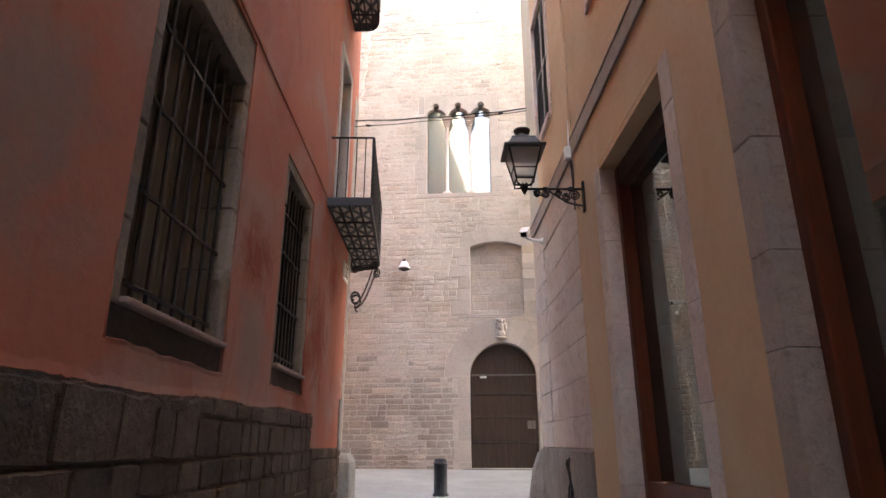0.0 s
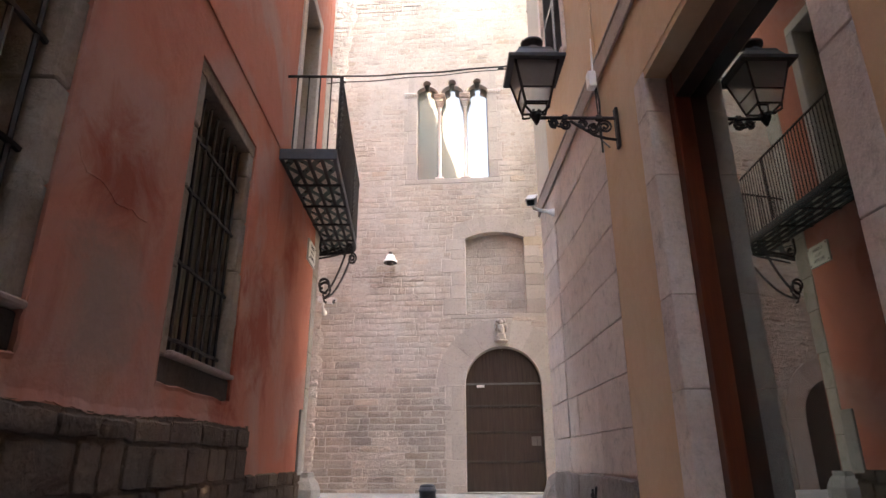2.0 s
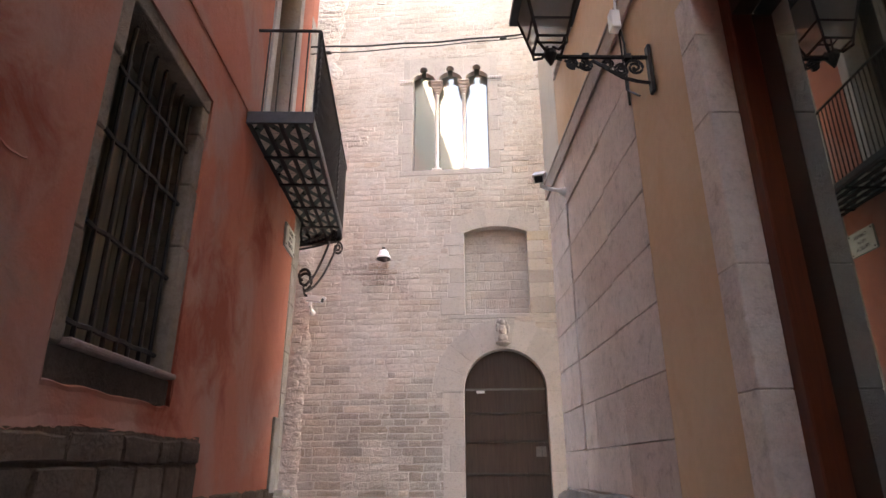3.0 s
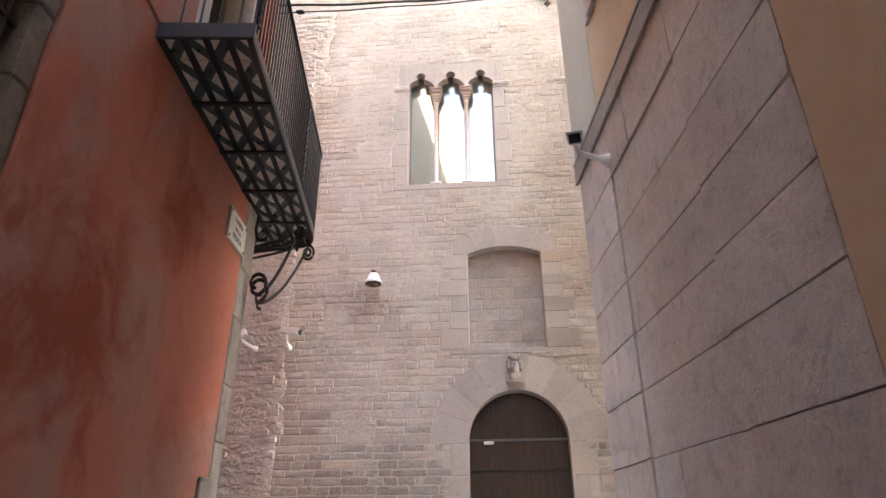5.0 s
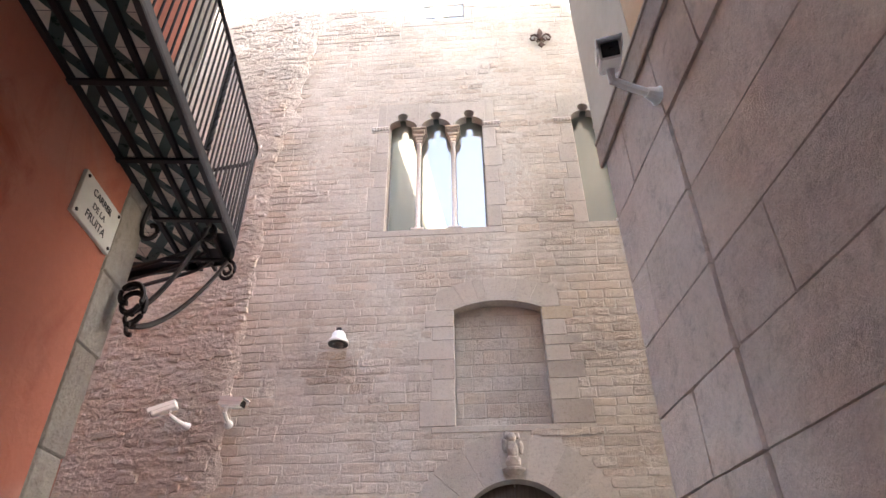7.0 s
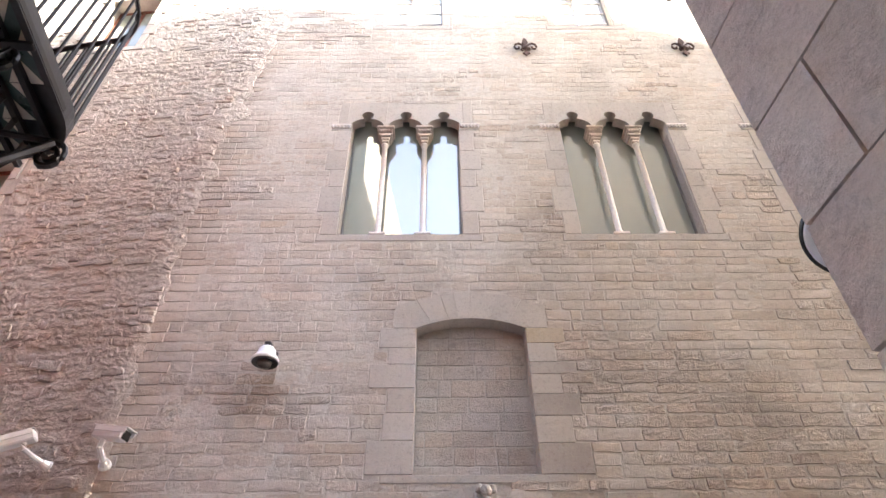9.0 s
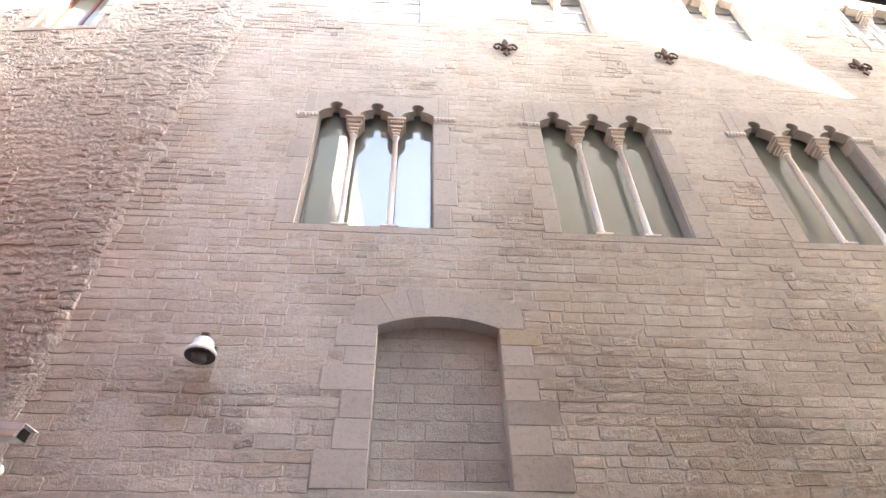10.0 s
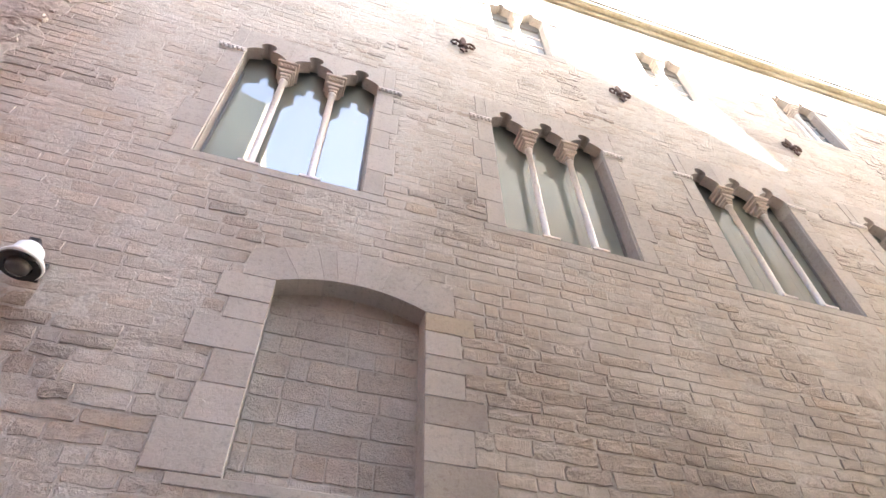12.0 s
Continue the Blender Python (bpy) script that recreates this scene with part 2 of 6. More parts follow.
M_IRON = plain_material("wrought_iron", (0.026, 0.021, 0.020), 0.55, 0.4, 0.4, 20, 0.002)
M_IRON_GREY = plain_material("worn_painted_iron", (0.042, 0.040, 0.042), 0.5, 0.3, 0.35, 15, 0.002)
M_DARKWOOD = wood_material("dark_wood", (0.028, 0.021, 0.016), (0.07, 0.052, 0.040), 0.28)
M_REDWOOD = wood_material("varnished_red_wood", (0.085, 0.019, 0.007), (0.155, 0.037, 0.014), 0.4)
M_SHUTTER = plain_material("grey_blue_paint", (0.045, 0.055, 0.070), 0.45, 0, 0.2, 8)
M_WHITE = plain_material("white_plastic", (0.84, 0.83, 0.81), 0.4, 0, 0.06, 6)
M_BLACK = plain_material("black_plastic", (0.012, 0.012, 0.013), 0.3, 0, 0.2, 6)
M_TILE_W = plain_material("cream_glazed_tile", (0.66, 0.59, 0.50), 0.35, 0, 0.2, 7)
M_TILE_G = plain_material("green_glazed_tile", (0.035, 0.062, 0.052), 0.3, 0, 0.35, 7)
# pale colour under the mirror stands for reflected bright walls and sky
M_PANE = pane_material("coated_window_glass", (1.0, 0.93, 0.87), (0.26, 0.285, 0.26), 0.19)
M_PANE_BARE = pane_material("bare_window_glass", (1.0, 0.98, 0.96), (0.45, 0.47, 0.48), 0.35)
# near-black under the mirror stands for the unlit interior
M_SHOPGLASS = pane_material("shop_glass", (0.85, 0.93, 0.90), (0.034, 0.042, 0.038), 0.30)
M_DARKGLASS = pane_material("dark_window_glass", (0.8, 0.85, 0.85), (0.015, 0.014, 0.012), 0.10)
M_LANTERN_GLASS = frosted_material("frosted_lantern_glass", (0.75, 0.70, 0.64))
M_PLAQUE = plain_material("white_enamel_plaque", (0.66, 0.65, 0.60), 0.4, 0, 0.08, 6)
M_LETTER = plain_material("black_lettering", (0.03, 0.03, 0.035), 0.6)
M_CABLE = plain_material("black_cable", (0.015, 0.015, 0.015), 0.6)
M_ROOF = plain_material("terracotta_roof_tile", (0.34, 0.17, 0.10), 0.85, 0, 0.3, 6, 0.01)


# ---- geometry helpers ----
def mesh_of(name, bm, material):
    me = bpy.data.meshes.new(name)
    bmesh.ops.recalc_face_normals(bm, faces=bm.faces)
    bm.to_mesh(me)
    bm.free()
    for mt in (material if isinstance(material, (list, tuple)) else [material]):
        me.materials.append(mt)
    return me


def part(name, bm, material, parent=None, label="", m=None):
    ob = new(name, mesh_of(name, bm, material))
    if parent is not None:
        ob.parent = parent
    if m is not None:
        ob.matrix_basis = m
    if label:
        ob["label"] = label
    return ob


def smooth(ob):
    for p in ob.data.polygons:
        p.use_smooth = True
    return ob


def empty(name, m=None):
    e = new(name)
    e.empty_display_size = 0.2
    if m is not None:
        e.matrix_basis = m
    return e


def box(bm, x0, x1, y0, y1, z0, z1, bevel=0.0):
    r = bmesh.ops.create_cube(bm, size=1.0, matrix=Matrix.LocRotScale(((x0 + x1) / 2, (y0 + y1) / 2, (z0 + z1) / 2), None, (abs(x1 - x0), abs(y1 - y0), abs(z1 - z0))))
    if bevel:
        es = list({e for v in r["verts"] for e in v.link_edges})
        bmesh.ops.bevel(bm, geom=es, offset=bevel, segments=1, affect="EDGES")
    return bm


def boxes(*specs, bevel=0.0):
    bm = bmesh.new()
    for s in specs:
        box(bm, *s, bevel=bevel)
    return bm


def lathe(bm, profile, at=(0, 0, 0), seg=20, m=None):
    """A turned shape about z from (radius, height) pairs."""
    rings = []
    for r, z in profile:
        ring = []
        for i in range(seg):
            a = 2 * math.pi * i / seg
            v = Vector((r * math.cos(a), r * math.sin(a), z))
            v = (m @ v) if m is not None else v
            ring.append(bm.verts.new(v + Vector(at)))
        rings.append(ring)
    for a, b in zip(rings, rings[1:]):
        for i in range(seg):
            bm.faces.new((a[i], a[(i + 1) % seg], b[(i + 1) % seg], b[i]))
    bm.faces.new(rings[0][::-1])
    bm.faces.new(rings[-1])
    return bm


def tube(bm, pts, r, seg=6, flat=1.0):
    """A bar of radius r along points."""
    pts = [Vector(p) for p in pts]
    rings = []
    for i, p in enumerate(pts):
        d = (pts[min(i + 1, len(pts) - 1)] - pts[max(i - 1, 0)]).normalized()
        up = Vector((0, 0, 1)) if abs(d.z) < 0.95 else Vector((1, 0, 0))
        a = d.cross(up).normalized()
        b = a.cross(d)
        rings.append([bm.verts.new(p + a * r * flat * math.cos(2 * math.pi * k / seg + 0.4) + b * r * math.sin(2 * math.pi * k / seg + 0.4)) for k in range(seg)])
    for u, v in zip(rings, rings[1:]):
        for k in range(seg):
            bm.faces.new((u[k], u[(k + 1) % seg], v[(k + 1) % seg], v[k]))
    bm.faces.new(rings[0][::-1])
    bm.faces.new(rings[-1])
    return bm


def spiral(c, r0, r1, a0, a1, axis, n=26):
    """Points of a scroll about c in the plane of the two axes given."""
    e1, e2 = Vector(axis[0]), Vector(axis[1])
    return [Vector(c) + (r0 + (r1 - r0) * i / n) * (math.cos(a0 + (a1 - a0) * i / n) * e1 + math.sin(a0 + (a1 - a0) * i / n) * e2) for i in range(n + 1)]


def wall_with_holes(bm, u0, u1, z0, z1, d0, d1, holes):
    """A slab along x, from d0 to d1 in y, with rectangular openings (ua, ub, za, zb) right through it."""
    us = sorted({u0, u1, *[min(max(h[i], u0), u1) for h in holes for i in (0, 1)]})
    zs = sorted({z0, z1, *[min(max(h[i], z0), z1) for h in holes for i in (2, 3)]})
    free = [[not any(h[0] < (ua + ub) / 2 < h[1] and h[2] < (za + zb) / 2 < h[3] for h in holes) for za, zb in zip(zs, zs[1:])] for ua, ub in zip(us, us[1:])]
    vs = {}

    def vert(i, j, d):
        if (i, j, d) not in vs:
            vs[i, j, d] = bm.verts.new((us[i], d, zs[j]))
        return vs[i, j, d]
    ni, nj = len(us) - 1, len(zs) - 1
    for i in range(ni):
        for j in range(nj):
            if not free[i][j]:
                continue
            for d in (d0, d1):
                bm.faces.new([vert(i, j, d), vert(i + 1, j, d), vert(i + 1, j + 1, d), vert(i, j + 1, d)])
            for di, dj, e in ((-1, 0, ((0, 0), (0, 1))), (1, 0, ((1, 0), (1, 1))), (0, -1, ((0, 0), (1, 0))), (0, 1, ((0, 1), (1, 1)))):
                a, b = i + di, j + dj
                if not (0 <= a < ni and 0 <= b < nj and free[a][b]):
                    (p, q), (r, s) = e
                    bm.faces.new([vert(i + p, j + q, d0), vert(i + r, j + s, d0), vert(i + r, j + s, d1), vert(i + p, j + q, d1)])
    return bm


def ring_slab(bm, inner, outer, d0, d1):
    """A slab between two open outlines with as many points each: front, back, reveal and rim."""
    rows = [[bm.verts.new((u, d, z)) for u, z in line] for line, d in ((inner, d0), (outer, d0), (outer, d1), (inner, d1))]
    k = len(inner)
    for i in range(k - 1):
        for a in range(4):
            p, q = rows[a], rows[(a + 1) % 4]
            bm.faces.new((p[i], p[i + 1], q[i + 1], q[i]))
    for i in (0, k - 1):
        bm.faces.new([rows[a][i] for a in range(4)])
    return bm


def prism(bm, pts, axis, a, b):
    """A flat outline of (p, q) pairs made thick along one axis from a to b."""
    def at(p, q, d):
        return {"x": (d, p, q), "y": (p, d, q), "z": (p, q, d)}[axis]
    f = [bm.verts.new(at(p, q, a)) for p, q in pts]
    g = [bm.verts.new(at(p, q, b)) for p, q in pts]
    bm.faces.new(f)
    bm.faces.new(g[::-1])
    for i in range(len(pts)):
        j = (i + 1) % len(pts)
        bm.faces.new((f[i], f[j], g[j], g[i]))
    return bm


def courses(rng, u0, u1, z0, z1, high, long, blocked, wander=0.0):
    """Stones in courses: (u, z, length, height), left out where blocked(z) gives stretches."""
    out, z = [], z0
    while z < z1 - 0.04:
        h = min(high * rng.uniform(0.8, 1.22), z1 - z)
        if z1 - z - h < 0.05:
            h = z1 - z
        gaps = sorted(g for g in blocked(z + 0.08 * h, z + 0.92 * h) if g[1] > u0 and g[0] < u1)
        a, stretches = u0, []
        for g0, g1 in gaps:
            if g0 > a:
                stretches.append((a, g0))
            a = max(a, g1)
        if a < u1:
            stretches.append((a, u1))
        for s0, s1 in stretches:
            u = s0
            while u < s1 - 0.02:
                w = long * rng.uniform(0.4, 1.7)
                if s1 - u - w < 0.13:
                    w = s1 - u
                out.append((u + w / 2, z + h / 2 + rng.uniform(-1, 1) * wander, w, h))
                u += w
        z += h
    return out


STONE_NX, STONE_NZ = 7, 6
RICH_FACES = [(STONE_NX * j + i, STONE_NX * j + i + 1, STONE_NX * (j + 1) + i + 1, STONE_NX * (j + 1) + i) for j in range(STONE_NZ - 1) for i in range(STONE_NX - 1)]


def worn_stone(rng, u, z, w, h, depth, lump, ragged, soft=0.008, crown=0.86):
    """One worn stone of the wall: uneven rim in the joint, rounded arrises, lumpy face, steeper underside."""
    a, b = min(0.3, soft / w), min(0.3, soft / h)
    ps = (-0.5, -0.5 + a, -0.22 + rng.uniform(-0.08, 0.08), rng.uniform(-0.06, 0.06), 0.22 + rng.uniform(-0.08, 0.08), 0.5 - a, 0.5)
    qs = (-0.5, -0.5 + 0.7 * b, rng.uniform(-0.25, -0.1), rng.uniform(0.05, 0.2), 0.5 - b, 0.5)
    lean, tip, nod = [rng.uniform(-1, 1) * min(ragged, 0.02) for _ in range(3)]
    cut = [rng.random() ** 3 * min(0.22 * min(w, h), 0.032) for _ in range(4)]        # knocked-off corners
    out = []
    for j, q in enumerate(qs):
        for i, p in enumerate(ps):
            ei, ej = min(i, STONE_NX - 1 - i), min(j, STONE_NZ - 1 - j)
            x, y = u + p * w, z + q * h + lean * p
            if ei < 2 and ej < 2:
                c = cut[(i > 3) + 2 * (j > 2)] * (1.0 if ei + ej == 0 else 0.45)
                x -= math.copysign(c, p)
                y -= math.copysign(c * 0.7, q)
            x += ragged * noise.noise(Vector((x * 9, y * 9, 1.7)))
            y += 0.8 * ragged * noise.noise(Vector((x * 9, y * 9, 7.3))) + 0.9 * ragged * noise.noise(Vector((x * 23, y * 7, 2.3)))
            f = noise.noise(Vector((x * 8, y * 13, 3.1))) + 0.6 * noise.noise(Vector((x * 23, y * 30, 5.9)))
            k = 0.0 if 0 in (ei, ej) else (crown if 1 in (ei, ej) else 1.0)
            out.append((x, -k * (depth + lump * f + 0.3 * tip * p + 0.1 * nod * q), y))
    return out


def stones_mesh(name, stones, rng, bulge, lump, joint, material, proud=0.0, ragged=0.006, soft=0.007, crown=0.86):
    verts, faces = [], []
    for u, z, w, h in stones:
        k = len(verts)
        verts += worn_stone(rng, u, z, w - joint, h - joint, bulge + rng.uniform(0, proud), lump, ragged, soft, crown)
        faces += [tuple(k + i for i in f) for f in RICH_FACES]
    me = bpy.data.meshes.new(name)
    me.from_pydata(verts, [], faces)
    me.materials.append(material)
    return me


# ---- palace facade across the end of the alley ----
FM = pose(0, 16.12, 0, 0, 0, -5.711)                       # x along the wall, y into it
HU = -2.65                                                  # where the older, rougher part bends away
LM = FM @ Matrix.Translation((HU, 0, 0)) @ pose(0, 0, 0, 0, 0, -5.6)
rng = random.Random(7)
ROOF_Z = 17.75
WIDE = 1.88                                                 # breadth of the triple windows
TRIPLE = [-0.31, 3.34, 6.86, 10.4, 13.9]                    # their left edges
TWIN = [0.05, 3.70, 7.25, 11.0, 14.6]                       # left edges of the upper windows, 1.25 wide
TZ0, TZ1, UZ0, UZ1 = 8.28, 10.78, 14.2, 16.0
NICHE = (0.92, 2.34, 4.72, 6.63)
# jamb stones from the sill up: (share of the height, reach)
NICHE_L = ((0.205, 0.54), (0.175, 0.37), (0.17, 0.33), (0.17, 0.57), (0.125, 0.35), (0.155, 0.47))
NICHE_R = ((0.187, 0.60), (0.173, 0.43), (0.146, 0.56), (0.141, 0.37), (0.088, 0.58), (0.145, 0.35), (0.12, 0.49))


def niche_reach(side, zm):
    z = NICHE[2]
    for share, reach in side:
        z += share * (NICHE[3] - NICHE[2])
        if zm < z:
            return reach
    return side[-1][1]


DOOR_C, DOOR_R, DOOR_SP = 1.73, 0.86, 3.10

holes = [(u, u + WIDE, TZ0, TZ1 + 0.55) for u in TRIPLE] + [(u, u + 1.25, UZ0, UZ1 + 0.35) for u in TWIN]
holes += [(DOOR_C - DOOR_R, DOOR_C + DOOR_R, 0.3, DOOR_SP + DOOR_R)]
bm = bmesh.new()
wall_with_holes(bm, HU, 22, 0.2, ROOF_Z, 0.0015, 0.62, holes + [NICHE[:3] + (6.80,)])
wall_north = tagged(part("wall_north", bm, M_MORTAR, m=FM), "old palace wall of coursed tan limestone blocks", "wall", kind="structure")


def frame_stones(z0, spring, base):
    """The jamb stones of a window frame: (bottom, height, reach)."""
    out, z, k = [], z0, 0
    while z < spring + 0.02:
        h = min((0.47, 0.55, 0.4)[k % 3], spring + 0.08 - z)
        out.append((z, h, base + (0.10 if k % 2 else 0.0)))
        z, k = z + h, k + 1
    return out


def frame_reach(zm, z0, spring, top, base):
    if z0 - 0.135 < zm < z0:
        return base + 0.05
    for z, h, q in frame_stones(z0, spring, base):
        if z <= zm < z + h:
            return q
    return base if spring < zm < top else 0


def facade_blocked(za, zb):
    zm, out = (za + zb) / 2, []
    for u in TRIPLE:
        q = frame_reach(zm, TZ0, TZ1, TZ1 + 0.70, 0.24)
        if q:
            out.append((u - q, u + WIDE + q))
    for u in TWIN:
        q = frame_reach(zm, UZ0, UZ1, UZ1 + 0.48, 0.16)
        if q:
            out.append((u - q, u + 1.25 + q))
    if 4.62 <= zm < 4.72:
        out.append((0.55, 2.75))
    if NICHE[2] <= zm < NICHE[3]:
        out.append((NICHE[0] - niche_reach(NICHE_L, zm), NICHE[1] + niche_reach(NICHE_R, zm)))
    elif NICHE[3] <= zm < 7.22:
        half = 1.0 if zm < 6.97 else max(0.0, 1 - (zm - 6.97) / 0.24) ** 0.5
        out.append((1.63 - half, 1.63 + half))
    if zm < DOOR_SP:
        k = int(zm / 0.52)
        out.append((DOOR_C - DOOR_R - (0.30, 0.44)[k % 2], DOOR_C + DOOR_R + (0.44, 0.30)[k % 2]))
    elif zm < DOOR_SP + DOOR_R + 0.66:
        half = math.sqrt(max(0, (DOOR_R + 0.66) ** 2 - (zm - DOOR_SP) ** 2))
        out.append((DOOR_C - half, DOOR_C + half))
    return out


def ragged_edge(z):
    return 0.10 + 0.42 * abs(noise.noise(Vector((0, 0, z * 1.3)))) + 0.25 * max(0, z - 11) ** 0.5


stones = courses(rng, HU - 0.01, 18.5, 0.75, ROOF_Z - 0.1, 0.150, 0.36, facade_blocked, 0.006)
near = [s for s in stones if 2.75 < s[0] < 4.9 and 4.9 < s[1] < 8.1][:300]
picked = set(near)
ragged = {s for s in stones if s[0] + s[2] * 0.4 < HU + ragged_edge(s[1])}
def is_coarse(s):
    """Weathered patches, most of them low and to the east of the niche, with no hard border."""
    lean = min(0.4, max(-0.12, 0.28 * (7.0 - s[1]))) if s[0] > 2.4 else -0.12
    return noise.noise(Vector((s[0] * 0.5 - 1.0, 3, s[1] * 0.6))) + lean + rng.uniform(-0.2, 0.2) > 0.22


coarse = {s for s in stones if s not in ragged and s not in picked and is_coarse(s)}
# stones towards the ground take the greyer tone that carries painted shade
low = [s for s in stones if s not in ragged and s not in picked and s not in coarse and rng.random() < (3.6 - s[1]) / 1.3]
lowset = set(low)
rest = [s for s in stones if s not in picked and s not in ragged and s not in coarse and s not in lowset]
smooth_high = [s for s in rest if s[1] > 8.6 + 1.2 * noise.noise(Vector((s[0] * 0.5, 0, 2)))]
highset = set(smooth_high)
for name, part_of, bulge, lump, joint, mat, proud, rag in (
        ("coursed_stones", [s for s in rest if s not in highset], 0.006, 0.0045, 0.014, M_STONE, 0.007, 0.012),
        ("upper_stones", smooth_high, 0.0055, 0.0025, 0.010, M_STONE, 0.003, 0.008),
        ("low_stones", low, 0.007, 0.005, 0.014, M_STONE_LOW_SHADED, 0.006, 0.010),
        ("coarse_stones", [s for s in stones if s in coarse], 0.009, 0.010, 0.016, M_STONE_ROUGH, 0.012, 0.017)):
    ob = new(name, stones_mesh(name, part_of, rng, bulge, lump, joint, mat, proud, rag))
    ob.parent = wall_north
    tagged(ob, "tan limestone blocks in uneven courses", kind="stuff")

# lime mortar smeared unevenly into the joints and over some of the arrises
step = 0.042
cols, lines = [HU + 0.5 + step * i for i in range(int(14.6 / step))], [0.76 + step * j for j in range(int((ROOF_Z - 0.9) / step))]
verts, faces, wide = [], [], len(cols)
for z in lines:
    for u in cols:
        n1, n2 = noise.noise(Vector((u * 2.1, z * 2.9, 4.4))), noise.noise(Vector((u * 13, z * 17, 8.8)))
        verts.append((u, -0.0046 - 0.0042 * n1 - 0.0042 * n2, z))
for j in range(len(lines) - 1):
    gaps = facade_blocked(lines[j], lines[j] + step)
    for i in range(wide - 1):
        if not any(g0 - 0.02 < cols[i] + step and cols[i] < g1 + 0.02 for g0, g1 in gaps):
            faces.append((wide * j + i, wide * j + i + 1, wide * (j + 1) + i + 1, wide * (j + 1) + i))
me = bpy.data.meshes.new("joint_mortar")
me.from_pydata(verts, [], faces)
me.materials.append(M_MORTAR)
ob = new("joint_mortar", me)
ob.parent = wall_north
tagged(ob, "pale lime mortar smeared over the joints", kind="stuff")

# the older part of the wall, turned a little away, rough and eroded
LW_UP, LW_LOW = (-3.72, -2.52, 13.77, 15.9), (-4.9, -3.42, 8.06, 10.4)
bm = bmesh.new()
wall_with_holes(bm, -16, 0, 0.2, ROOF_Z, 0.004, 0.62, [LW_UP, LW_LOW, (-9.0, -7.8, 8.06, 10.4), (-9.0, -7.8, 13.77, 15.9)])
wall_northwest = tagged(part("wall_northwest", bm, M_MORTAR, m=LM), "older eroded rubble stone wall with pinkish patches", "wall", kind="structure")


def rubble_blocked(za, zb):
    zm, out = (za + zb) / 2, []
    for h in (LW_UP, LW_LOW):
        if h[2] - 0.12 < zm < h[3] + 0.35:
            out.append((h[0] - 0.28, h[1] + 0.28))
    if zm < 3.9:
        half = 1.5 if zm < 2.4 else math.sqrt(max(0, 2.25 - (zm - 2.4) ** 2))
        out.append((-3.2 - half, -3.2 + half))
    return out


def eroded_depth(s, z):
    """How far the weathered face stands out: clumps in rough courses, with pockets eaten into them."""
    wave = 0.07 * noise.noise(Vector((s * 0.9, z * 1.3, 4))) + 0.02 * noise.noise(Vector((s * 4, z * 3, 9)))
    bed = math.sin((z + wave) * 2 * math.pi / 0.165)
    clump = noise.noise(Vector((s * 3.8, z * 6.2, 1.3)))
    mid = noise.noise(Vector((s * 9.5 + 2 * clump, z * 14.5, 8.1)))
    fine = noise.noise(Vector((s * 24, z * 36, 2.7)))
    calm = 0.55 + 0.45 * noise.noise(Vector((s * 0.5, z * 0.5, 6)))
    pocket = max(0.0, -clump - 0.12)
    return (0.026 + 0.003 * bed + 0.009 * clump + 0.012 * mid + 0.010 * fine - 0.028 * pocket) * (0.5 + 0.55 * calm) + 0.008


# one weathered surface that runs on round the bend
step = 0.019
cols, lines = [-6.6 + step * i for i in range(int(7.45 / step))], [1.0 + step * j for j in range(int((ROOF_Z - 1.1) / step))]
verts, faces, turn = [], [], FM.inverted() @ LM
for z in lines:
    edge = ragged_edge(z) + 0.05 * noise.noise(Vector((1, 2, z * 9)))
    for s in cols:
        d = eroded_depth(s, z)
        d = -0.03 if s > edge - 0.01 else min(d, 0.012 + 0.12 * (edge - s))
        p = Vector((s + 0.012 * noise.noise(Vector((s * 12, z * 12, 9))), -d, z - 0.6 * d))
        verts.append(turn @ p if s < 0 else Vector((p.x + HU, p.y, p.z)))
wide = len(cols)
for j in range(len(lines) - 1):
    gaps = rubble_blocked(lines[j], lines[j] + step)
    for i in range(wide - 1):
        if not any(g0 < cols[i] + step / 2 < g1 for g0, g1 in gaps):
            faces.append((wide * j + i, wide * j + i + 1, wide * (j + 1) + i + 1, wide * (j + 1) + i))
me = bpy.data.meshes.new("eroded_face")
me.from_pydata(verts, [], faces)
me.materials.append(M_RUBBLE)
ob = new("eroded_face", me)
ob.parent, ob.matrix_basis = wall_northwest, LM.inverted() @ FM
tagged(ob, "eroded pinkish rubble stonework full of pits", kind="stuff")
# rubble of uneven size that stands out of the worn bedding
lumps = [s for s in courses(rng, -6.4, 0.12, 1.2, 17.3, 0.135, 0.19, rubble_blocked, 0.02) if noise.noise(Vector((s[0] * 1.1, s[1] * 1.1, 5))) + rng.uniform(-0.5, 0.5) > 0.02]
ob = new("rubble_stones", stones_mesh("rubble_stones", lumps, rng, 0.026, 0.013, 0.022, M_RUBBLE_I, 0.022, 0.028, 0.020, 0.82))
ob.parent = wall_northwest
tagged(ob, "uneven pinkish rubble stones", kind="stuff")
# sounder blocks that still stand flush in it
for k in range(110):
    z = rng.uniform(3.2, 16.5)
    u = -rng.random() ** 1.8 * 4.5 - 0.12
    w, h = rng.uniform(0.2, 0.46), rng.uniform(0.11, 0.19)
    if any(g0 < u + w / 2 and u - w / 2 < g1 for g0, g1 in rubble_blocked(z - h / 2, z + h / 2)):
        continue
    ob = new("stone", stones_mesh("stone", [(u, z, w, h)], rng, 0.040, 0.006, 0.004, M_RUBBLE_P, 0.012, 0.03, 0.03, 0.9))
    ob.parent = wall_northwest

